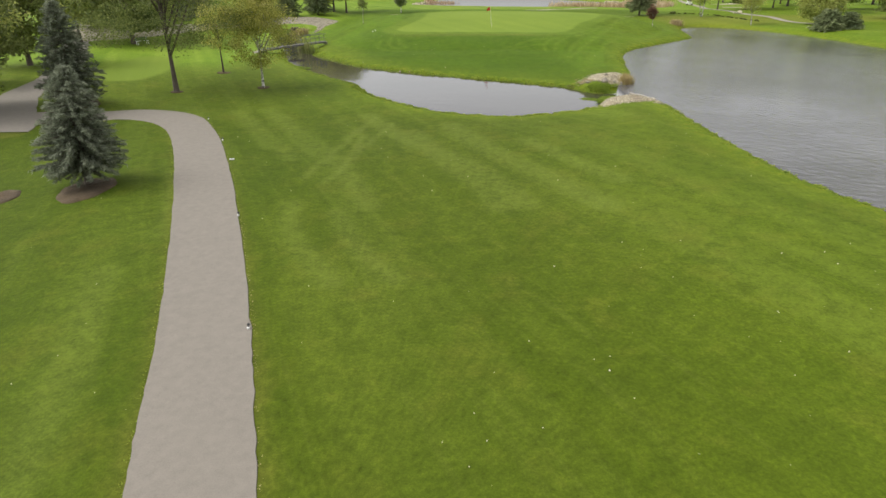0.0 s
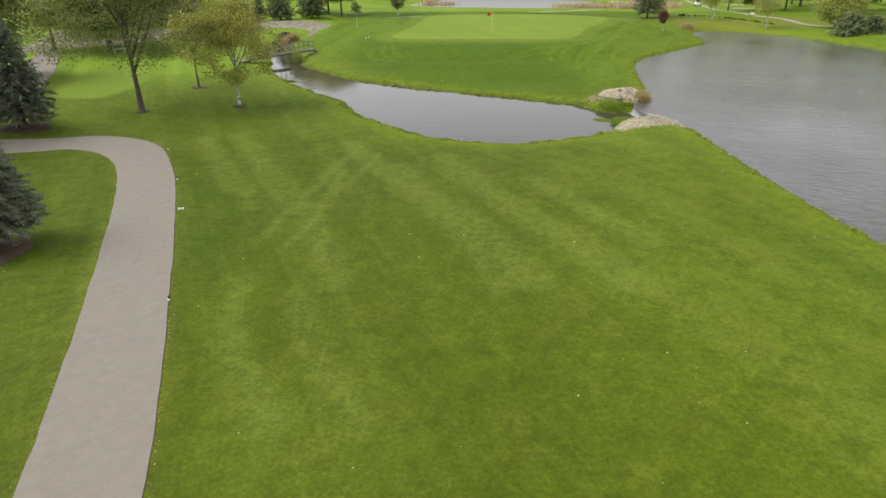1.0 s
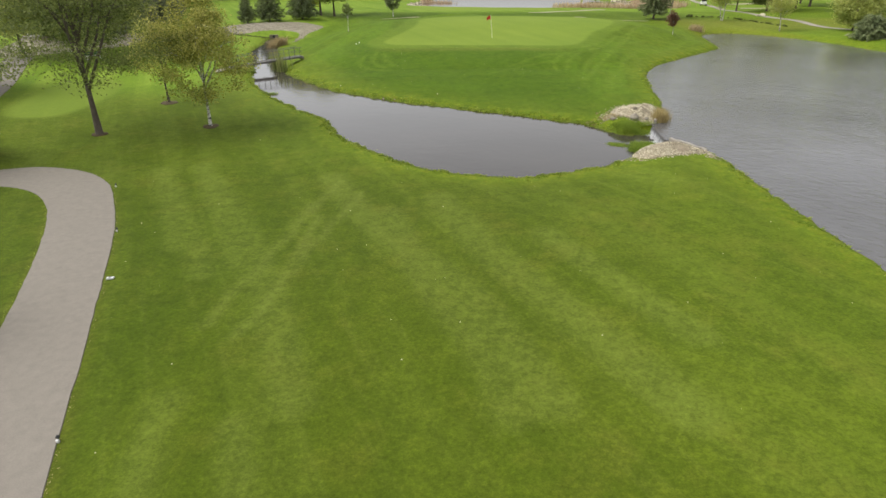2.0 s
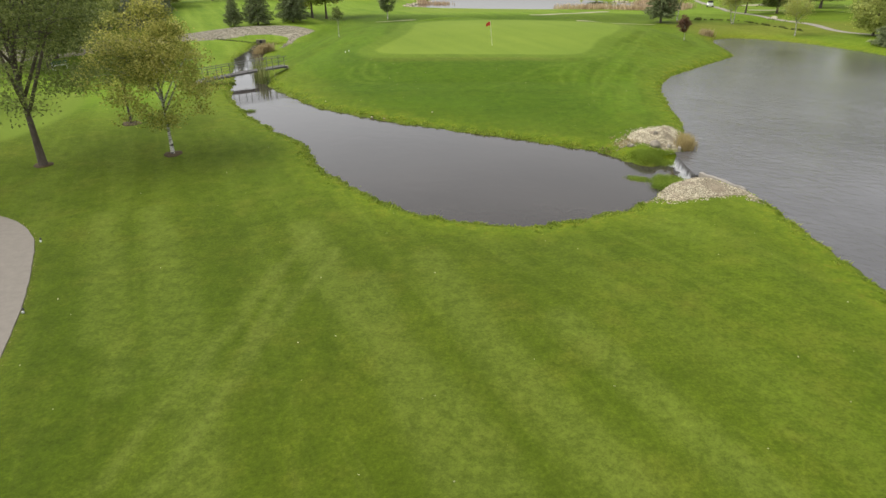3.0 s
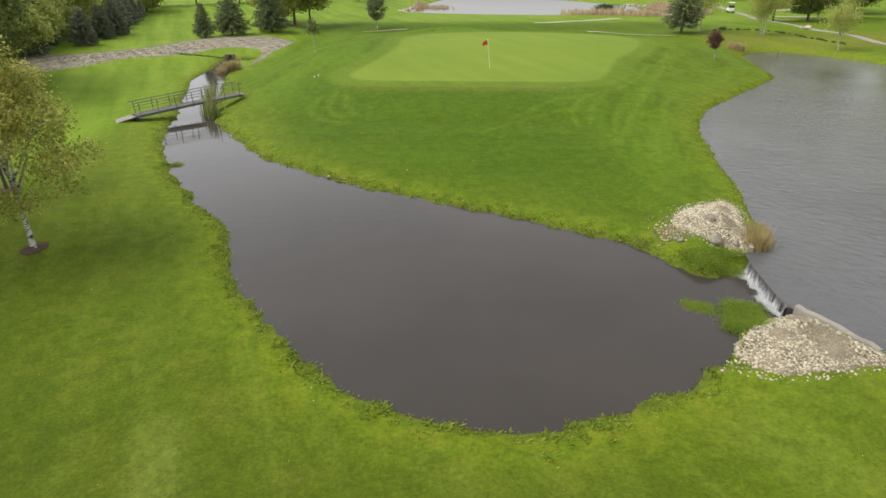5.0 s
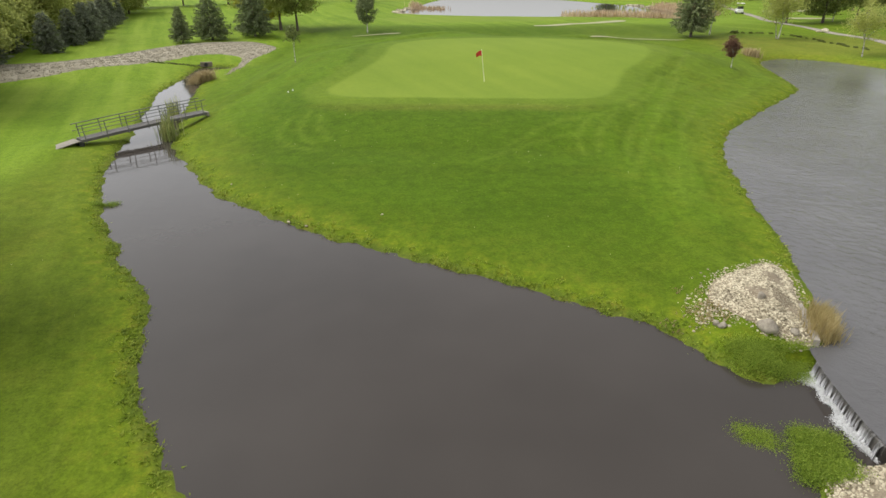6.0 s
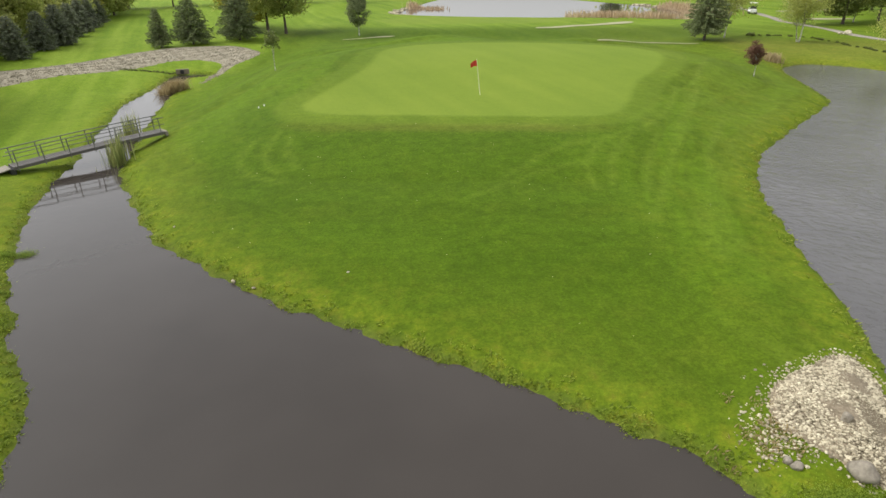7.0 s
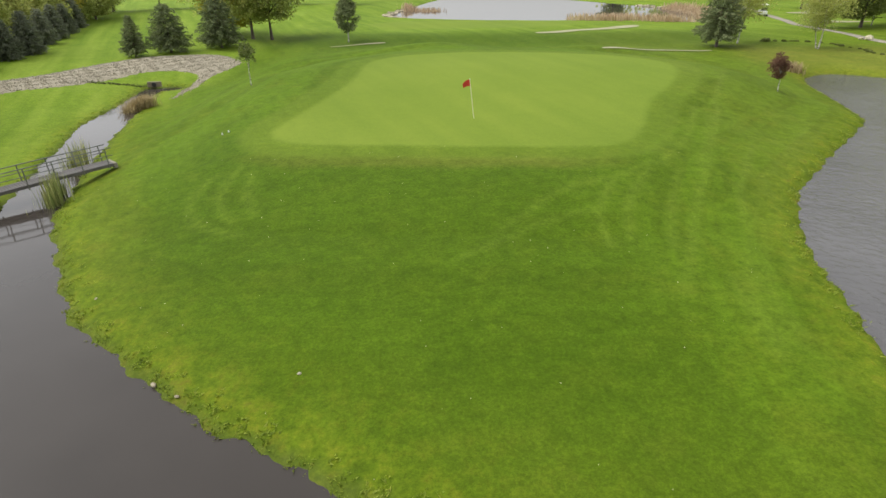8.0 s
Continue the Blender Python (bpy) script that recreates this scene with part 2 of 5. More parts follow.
M["oak"] = foliage("green_leaves", [(0.20, 0.25, 0.07), (0.34, 0.39, 0.11), (0.48, 0.51, 0.16), (0.62, 0.59, 0.20)], 0.55)
M["gold"] = foliage("golden_leaves", [(0.26, 0.25, 0.045), (0.42, 0.38, 0.06), (0.60, 0.52, 0.09)], 0.55)
M["willow"] = foliage("olive_yellow_leaves", [(0.25, 0.30, 0.085), (0.41, 0.45, 0.13), (0.57, 0.58, 0.19)], 0.6)
M["red_leaf"] = foliage("dark_red_leaves", [(0.10, 0.05, 0.035), (0.18, 0.09, 0.06), (0.24, 0.17, 0.085)], 0.35)
M["reed"] = foliage("dry_reeds", [(0.16, 0.21, 0.06), (0.27, 0.30, 0.10), (0.40, 0.39, 0.165)], 0.5)
M["russet"] = foliage("russet_brush", [(0.36, 0.26, 0.15), (0.52, 0.39, 0.25), (0.66, 0.53, 0.36)], 0.5)
M["tawny"] = foliage("tawny_grass", [(0.26, 0.22, 0.08), (0.42, 0.34, 0.14), (0.56, 0.46, 0.24)], 0.5)
M["tan_brush"] = foliage("tan_brush", [(0.24, 0.19, 0.085), (0.40, 0.32, 0.16), (0.56, 0.46, 0.27)], 0.5)
M["weed"] = foliage("bank_weeds", [(0.13, 0.19, 0.02), (0.25, 0.33, 0.036), (0.38, 0.41, 0.066)], 0.55)
M["dark_weed"] = foliage("dark_weeds", [(0.05, 0.07, 0.025), (0.10, 0.12, 0.045), (0.16, 0.17, 0.07)], 0.3)
M["leafy"] = foliage("bright_leafy_weeds", [(0.11, 0.18, 0.02), (0.22, 0.32, 0.036), (0.35, 0.44, 0.065)], 0.5, 0.6, 1.0)


def birch_bark():
    m, nt, bsdf, _ = nodes_of("white_birch_bark")
    marks = noise_at(nt, 5.0, 4.0, 0.6, (0.6, 0.6, 2.6))
    col = ramp(nt, marks, [(0.40, (0.03, 0.028, 0.026)), (0.47, (0.30, 0.28, 0.25)), (0.54, (0.62, 0.60, 0.56)), (0.7, (0.72, 0.70, 0.66))])
    nt.links.new(col, bsdf.inputs["Base Color"])
    bsdf.inputs["Roughness"].default_value = 0.8
    bumped(nt, bsdf, marks, 0.4, 0.01)
    return m


M["birch_bark"] = birch_bark()


# ---- plan: outlines of the ponds, the green and the paths ----
def curve(points, closed=True, steps=5):
    """A smooth line through the plan's points (Catmull-Rom)."""
    p = np.array(points, float)
    n = len(p)
    out = []
    for k in range(n if closed else n - 1):
        if closed:
            a, b, c, d = p[(k - 1) % n], p[k], p[(k + 1) % n], p[(k + 2) % n]
        else:
            a, b, c, d = p[max(k - 1, 0)], p[k], p[k + 1], p[min(k + 2, n - 1)]
        for s in range(steps):
            u = s / steps
            out.append(0.5 * (2 * b + (c - a) * u + (2 * a - 5 * b + 4 * c - d) * u * u + (3 * b - a - 3 * c + d) * u ** 3))
    if not closed:
        out.append(p[-1])
    return np.array(out)


def off_line(x, y, line, closed):
    """Distance from places to a line, and for a closed one whether they lie inside."""
    best = np.full(x.shape, 1e9)
    inside = np.zeros(x.shape, bool)
    n = len(line)
    for k in range(n if closed else n - 1):
        (ax, ay), (bx, by) = line[k], line[(k + 1) % n]
        dx, dy = bx - ax, by - ay
        u = np.clip(((x - ax) * dx + (y - ay) * dy) / (dx * dx + dy * dy + 1e-9), 0, 1)
        best = np.minimum(best, (x - ax - u * dx) ** 2 + (y - ay - u * dy) ** 2)
        if closed and ay != by:
            inside ^= ((ay > y) != (by > y)) & (x < dx * (y - ay) / dy + ax)
    return np.sqrt(best), inside


def signed(x, y, line):
    """Distance outside a closed line; negative inside."""
    d, inside = off_line(x, y, line, True)
    return np.where(inside, -d, d)


POND = curve([(-24.6, 98.6), (-26.1, 97.4), (-25.6, 94.6), (-24.9, 91), (-24.4, 86), (-23.5, 81.5), (-22.1, 78), (-20.9, 74), (-19.3, 69.8), (-18.1, 66.2), (-17.4, 63.4),
              (-16.5, 61), (-15.6, 58.8), (-14.3, 56.3), (-12.3, 52.9), (-11.2, 51.3), (-9.9, 49.8), (-9.3, 48.7), (-8.2, 47.4), (-7, 46.2), (-6, 44.6),
              (-5.5, 43.3), (-5.2, 42.2), (-4.4, 40.7), (-3.4, 39.2), (-2.4, 38), (-1.3, 36.8), (-0.4, 35.7), (0.5, 34.9), (1.6, 34.2), (2.8, 33.6),
              (3.8, 33.3), (4.9, 33.1), (6, 33), (6.9, 33.2), (7.8, 33.6), (8.6, 33.9), (9.7, 34.4), (10.6, 34.9), (11.3, 35.5), (11.9, 36),
              (12.5, 36.6), (13.3, 37.8), (14.4, 38.4), (14.75, 39), (14.95, 41.5), (14.3, 41.9), (13.6, 41.5), (13, 41.9), (12.4, 42.6), (11.8, 43.6), (11.1, 44.5),
              (10.1, 45), (9.3, 45.4), (8.2, 46.1), (7, 46.8), (5.6, 47.6), (4, 48.4), (2.4, 49.3), (0.9, 50.1), (-0.4, 50.6), (-1.6, 51.4), (-2.9, 52.4),
              (-4.4, 53.4), (-6.1, 54.7), (-7.8, 56.1), (-9.3, 57.9), (-10.9, 60.2), (-12.2, 62), (-14, 64.6), (-14.6, 66.2), (-16, 70), (-17.8, 75), (-19.2, 79.5),
              (-20.6, 84.4), (-21.6, 88), (-22.6, 91.6), (-23.4, 94.2), (-23.4, 96), (-22, 97.2), (-22.2, 98.4)])
LAKE = curve([(15.4, 42.0), (16.1, 43.5), (16.8, 45.5), (17.2, 47.2), (17.7, 48.9), (18.2, 51), (18.6, 53.5), (19.3, 56.4), (19.7, 59), (20.2, 61),
              (21.5, 64.1), (22.9, 66.9), (25.8, 70.6), (28.5, 73.8), (31.8, 77.6), (34.6, 80.9), (35.5, 82.8), (36.2, 86), (37.4, 91.5), (38.3, 95.5), (39.6, 98.4), (42.7, 100.6),
              (45.5, 99.8), (48.3, 97), (51, 91), (53, 80), (53.5, 62), (56, 45), (60, 28), (58, 8), (48, -2), (36, 0), (26, 6), (20.5, 12), (18, 15.8),
              (17.3, 18), (16.9, 21), (16.6, 24.5), (16.5, 27.3), (16.4, 30.5), (16.4, 32.6), (16.4, 34.3), (16.2, 35.5), (15.9, 36.8), (15.2, 38.6)])
FAR_POND = curve([(-9, 168), (-7, 161), (4, 156), (17.5, 152.5), (26, 152), (36, 151), (45, 146.5), (50, 151), (52, 175), (41, 205), (27, 228), (4, 230), (-2, 215), (-6, 190)])
GREEN = curve([(-5.4, 72.4), (-4.7, 75.4), (-3.9, 78.1), (-2.7, 84.7), (-2.5, 92.7), (-0.4, 96.6), (2.8, 98.3), (6.7, 99.2), (11.7, 99.0), (15.9, 98.0), (19.5, 96.6), (22.1, 94.7), (23.7, 91.8), (23.5, 88.1), (21.6, 83.5), (18.9, 79.2), (17.1, 74.3), (15.7, 71.3), (13.8, 69.9), (11.0, 69.5), (8.5, 69.5), (5.4, 69.5), (2.3, 69.8), (-1.4, 70.0), (-4.1, 70.7)])
FAR_GREEN = curve([(-9.7, 140.7), (-5.8, 147), (1.5, 148.5), (9.2, 148.6), (18, 147.6), (23.5, 145), (24.4, 139.3), (13.2, 134.3), (0.9, 134.6), (-6, 136.8)])
WEST_GREEN = curve([(-28.4, 44.6), (-31.0, 51.3), (-32.0, 60.4), (-27.2, 57.8), (-24.6, 50.0), (-24.8, 44.1)])
PATH_LINE = curve([(8.00, -90.00), (7.00, -60.00), (4.60, -36.00), (1.80, -18.00), (0.10, -8.00), (-0.41, -4.00), (-1.19, -0.80), (-2.06, 2.05), (-2.76, 4.03), (-3.60, 6.40), (-5.19, 10.48), (-7.08, 15.16), (-8.72, 19.00), (-11.18, 24.37), (-12.94, 27.70), (-14.82, 30.30), (-16.85, 31.85), (-18.95, 32.45), (-20.53, 32.11), (-22.00, 31.45), (-24.20, 29.80), (-27.00, 26.00), (-32.00, 17.50), (-39.00, 2.00), (-45.00, -30.00), (-50.00, -90.00)], False, 8)
PATH_WEST = curve([(-23.3, 26.6), (-24.1, 28.6), (-26.1, 31.5), (-29.1, 36.7), (-31.3, 43.6), (-34.2, 49.9), (-38.4, 57.9), (-43.4, 66.6), (-53.2, 84.4), (-59.1, 98.6)], False, 8)
PATH_EAST = curve([(62.2, 90.7), (58.5, 99.2), (58.3, 110.0), (56.9, 120.7), (57.4, 133.6), (59.3, 144.8), (62.8, 162.3), (66.5, 179.3)], False, 6)
# wheel tracks pressed into the lawn
TRACKS = [[(-2.9, 32.1), (-3.5, 27.1), (-3.9, 23.1), (-4.2, 20.5), (-4.3, 19.0)], [(-1.6, 30.6), (-2.2, 26.8), (-2.7, 23.4), (-2.9, 20.6), (-3.2, 18.6)],
          [(-3.5, 29.2), (-3.7, 27.1), (-3.6, 25.1)], [(-2.8, 27.7), (-2.9, 25.7), (-2.8, 23.9), (-2.7, 22.4)]]
# broad pale passes of the mower, with their widths
BANDS = [([(-9.1, 32.1), (-6.4, 27.4), (-4.0, 23.1), (-2.1, 18.8), (-1.0, 16.0)], 0.6), ([(-10.3, 30.6), (-7.4, 25.6), (-5.6, 22.2)], 0.45), ([(-10.6, 34.4), (-7.7, 29.1), (-5.9, 25.7), (-4.7, 23.1)], 0.5),
         ([(-12.4, 33.7), (-9.6, 28.6), (-7.4, 24.4)], 0.5), ([(-3.4, 32.8), (-1.2, 28.0), (0.1, 25.7), (1.6, 23.4), (2.8, 21.5), (3.7, 19.6), (5.0, 16.0)], 0.7), ([(-3.9, 16.0), (-3.7, 14.6), (-3.2, 13.0), (-2.5, 11.7), (-1.2, 9.6)], 0.4),
         ([(-2.1, 15.2), (-1.3, 13.1), (-0.6, 11.6), (0.6, 9.8)], 0.4), ([(-0.1, 28.3), (1.7, 22.2), (3.5, 18.1), (4.1, 15.7)], 0.6), ([(1.9, 29.8), (4.3, 23.1), (6.2, 19.4), (8.0, 15.5)], 0.7), ([(6.1, 25.3), (7.5, 22.0), (9.2, 18.4)], 0.6),
         ([(-7.6, 12.8), (-8.9, 16.4), (-10.4, 20.0)], 0.4), ([(-5.2, 2.0), (-6.4, 5.6), (-8.2, 10.2)], 0.5)]
# turning mower and cart wheels on the mound
SWIRLS = [[(-6.5, 66.8), (-6.9, 65.2), (-6.6, 63.4), (-5.6, 62.0), (-3.5, 61.0)], [(-5.5, 67.6), (-5.6, 65.5), (-5.2, 63.6), (-4.2, 62.2)], [(-4.7, 66.8), (-4.2, 64.6), (-3.3, 62.7)],
          [(15.4, 67.2), (13.4, 63.4), (12.8, 60.5)], [(16.8, 67.1), (15.0, 62.5), (14.3, 59.7)], [(19.2, 69.3), (16.8, 64.3), (14.8, 59.3)], [(13.0, 65.2), (11.8, 62.1), (11.9, 59.8)],
          [(22.6, 72.0), (19.6, 66.2), (18.1, 62.2)], [(21.6, 68.3), (19.6, 61.5), (18.2, 58.4)], [(15.8, 57.7), (15.7, 55.4), (15.5, 53.7)], [(16.4, 58.1), (16.5, 55.9), (16.4, 54.1)],
          [(21.4, 78.1), (19.0, 72.5), (16.1, 67.7)], [(23.1, 78.6), (20.7, 73.0), (18.3, 68.3)], [(28.0, 90.0), (24.4, 82.2), (23.0, 79.1)]]
SWEEPS = [[(21.8, 76.5), (17.8, 66.5), (14.7, 59.1), (13.7, 56.7)], [(28.5, 77.1), (22.6, 69.1), (19.6, 64.3), (17.4, 60.1), (16.1, 56.6), (15.7, 53.6)], [(29.4, 77.1), (23.3, 69.1), (20.3, 64.3), (18.0, 60.1), (16.6, 56.6), (16.2, 53.6)],
          [(15.6, 56.9), (15.3, 54.8), (15.3, 53.2)], [(7.4, 60.6), (10.7, 64.3), (13.8, 66.1), (19.0, 71.6)], [(6.0, 58.8), (9.3, 61.4), (12.0, 62.6)], [(5.5, 66.5), (8.3, 67.2), (11.5, 69.2), (15.5, 70.6)]]
POND_Z, LAKE_Z, FAR_Z = 0.0, 0.5, 1.3


def smooth(a, b, v):
    u = np.clip((v - a) / (b - a), 0, 1)
    return u * u * (3 - 2 * u)


def hill(x, y, cx, cy, rx, ry, high, turn=0.0):
    c, s = math.cos(radians(turn)), math.sin(radians(turn))
    u, v = ((x - cx) * c + (y - cy) * s) / rx, (-(x - cx) * s + (y - cy) * c) / ry
    return high * np.exp(-(u * u + v * v))


def waves(x, y):
    return 0.06 * np.sin(0.31 * x + 0.17 * y + 1.0) + 0.05 * np.sin(-0.21 * x + 0.36 * y) + 0.03 * np.sin(0.7 * x + 0.55 * y + 2.0)


def shore(z, d, level, run):
    """Brings the ground down to a water level: a soft bank outside, a shelving bed inside."""
    out = np.maximum(d, 0)
    bank = level + (z - level) * (1 - np.exp(-out / run)) + 0.13 * (1 - np.exp(-out / 0.3)) * np.exp(-out / 4)
    return np.where(d < 0, level + np.maximum(-1.3, d * 0.45), bank)


def ground(x, y, d=None):
    """Height of the ground at places, with the beds of the ponds."""
    x, y = np.asarray(x, float), np.asarray(y, float)
    wob = 0.16 * np.sin(2.3 * x + 1.7 * y) * np.sin(1.9 * y - 1.1 * x) + 0.10 * np.sin(4.7 * x + 0.6) * np.sin(5.1 * y)
    d_pond, d_lake, d_far = signed(x, y, POND) + wob + 0.12, signed(x, y, LAKE) + 0.8 * wob, signed(x, y, FAR_POND)
    d_green = signed(x, y, GREEN)
    z = 0.8 - 0.5 * smooth(15, -2, x) * smooth(52, 40, y) - 0.2 * smooth(18, 40, y) * smooth(60, 45, y)
    z = z + 0.75 * smooth(46, 72, y) * smooth(-30, -12, x) + 0.4 * smooth(95, 128, y) + 0.2 * smooth(140, 260, y)
    z = z + 0.35 * smooth(-35, -60, x) + 0.3 * smooth(60, 110, x)
    # the green's mound, and the low mounds behind it
    top = (2.15 + 0.85 * smooth(68, 92, y)) * smooth(17, 0.0, d_green) ** 0.85
    z = np.maximum(z, top + 0.15 * smooth(17, 9, d_green))
    z = z + hill(x, y, 3, 109, 9, 3.6, 1.15) + hill(x, y, 19, 108, 7, 3.6, 0.85) + hill(x, y, -7, 80, 4.5, 7, 0.3, 20) + hill(x, y, -11, 88, 5.0, 11, 0.6, -8) + hill(x, y, 26, 84, 4, 8, 0.25, -20)
    z = z + hill(x, y, -7, 103, 8, 4, 0.3) - hill(x, y, 8, 117, 26, 6, 0.45)
    z = z + waves(x, y) * smooth(0, 6, np.abs(d_green)) * (d_green > 0)
    # west: low fairway up to the stone bank, higher ground behind it
    west = smooth(-20, -26, x + 0.0 * y)
    bank = smooth(0, 8, (x + 36) * -0.33 + (y - 86.5) * 0.94 + 2)
    z = z * (1 - west) + west * (0.6 + 0.05 * np.sin(0.2 * y) + bank * 1.15 + 0.3 * smooth(100, 140, y))
    z = shore(z, d_lake, LAKE_Z, 3.5)
    z = shore(z, d_far, FAR_Z, 5.0)
    z = shore(z, d_pond, POND_Z, 4.5 + 5.5 * smooth(-13, -18, x) - 3.7 * smooth(5, 2.5, d_lake))
    weir_gap = (np.abs(x - 15.0 - 0.08 * (y - 40.1)) < 0.75) & (np.abs(y - 40.1) < 2.2)
    z = np.where(weir_gap, -0.3, z)
    z = z + (hill(x, y, -21.2, 63.2, 1.7, 1.9, 0.22) + hill(x, y, -13.5, 71.8, 1.5, 1.6, 0.1)) * smooth(0.1, 1.2, d_pond)
    return z


def at(x, y):
    return float(ground(np.array([x]), np.array([y]))[0])


# ---- builders ----
def mesh_of(name, verts, faces, material, smooth_shade=False):
    me = bpy.data.meshes.new(name)
    me.from_pydata([tuple(v) for v in verts], [], [tuple(f) for f in faces])
    me.materials.append(material)
    if smooth_shade:
        me.polygons.foreach_set("use_smooth", [True] * len(me.polygons))
    me.update()
    return me


def piece(name, verts, faces, material, parent=None, label="", smooth_shade=False):
    ob = new(name, mesh_of(name, verts, faces, material, smooth_shade))
    if parent:
        ob.parent = parent
    if label:
        tagged(ob, label)
    return ob


def part(name, bm, material, parent=None, label="", smooth_shade=False):
    me = bpy.data.meshes.new(name)
    bm.to_mesh(me)
    bm.free()
    me.materials.append(material)
    if smooth_shade:
        me.polygons.foreach_set("use_smooth", [True] * len(me.polygons))
    ob = new(name, me)
    if parent:
        ob.parent = parent
    if label:
        tagged(ob, label)
    return ob


def empty(name, m, label, category, group="", kind=""):
    ob = new(name)
    ob.matrix_basis = m
    return tagged(ob, label, category, group, kind)


def tube(verts, faces, line, radii, sides=7):
    """Adds a tapered tube along a line."""
    line = [Vector(p) for p in line]
    base = len(verts)
    for k, p in enumerate(line):
        ahead = (line[min(k + 1, len(line) - 1)] - line[max(k - 1, 0)]).normalized()
        side = ahead.cross(Vector((0.31, 0.95, 0.12))).normalized()
        up = ahead.cross(side)
        for s in range(sides):
            a = 2 * math.pi * s / sides
            verts.append(p + (side * math.cos(a) + up * math.sin(a)) * radii[k])
    for k in range(len(line) - 1):
        for s in range(sides):
            a, b = base + k * sides + s, base + k * sides + (s + 1) % sides
            faces.append((a, b, b + sides, a + sides))
    faces.append(tuple(range(base, base + sides))[::-1])
    faces.append(tuple(range(base + (len(line) - 1) * sides, base + len(line) * sides)))


def box(bm, sx, sy, sz, m, bevel=0.0):
    made = bmesh.ops.create_cube(bm, size=1.0, matrix=m @ Matrix.Diagonal((sx, sy, sz, 1)))
    if bevel:
        edges = {e for v in made["verts"] for e in v.link_edges}
        bmesh.ops.bevel(bm, geom=list(edges), offset=bevel, segments=1, affect="EDGES")


def rod(bm, a, b, r, sides=8, r2=None):
    a, b = Vector(a), Vector(b)
    way = b - a
    m = Matrix.Translation((a + b) / 2) @ way.to_track_quat("Z", "Y").to_matrix().to_4x4()
    bmesh.ops.create_cone(bm, cap_ends=True, segments=sides, radius1=r, radius2=r if r2 is None else r2, depth=way.length, matrix=m)


def leaf_cards(rng, centres, size, flat=0.0, long=1.6):
    """A small pointed leaf spray at every centre: two triangles folded along the middle."""
    n = len(centres)
    axis = rng.normal(size=(n, 3))
    axis[:, 2] *= 1 - flat
    axis /= np.linalg.norm(axis, axis=1, keepdims=True) + 1e-9
    other = rng.normal(size=(n, 3))
    side = np.cross(axis, other)
    side /= np.linalg.norm(side, axis=1, keepdims=True) + 1e-9
    s = size * rng.uniform(0.6, 1.35, (n, 1))
    lift = np.cross(axis, side) * s * 0.22
    verts = np.stack([centres - axis * s * long / 2, centres + side * s / 2 + lift, centres + axis * s * long / 2, centres - side * s / 2 + lift], 1).reshape(-1, 3)
    k = np.arange(n)[:, None] * 4
    faces = np.concatenate([k + [0, 1, 2], k + [0, 2, 3]])
    return verts.tolist(), faces.tolist()


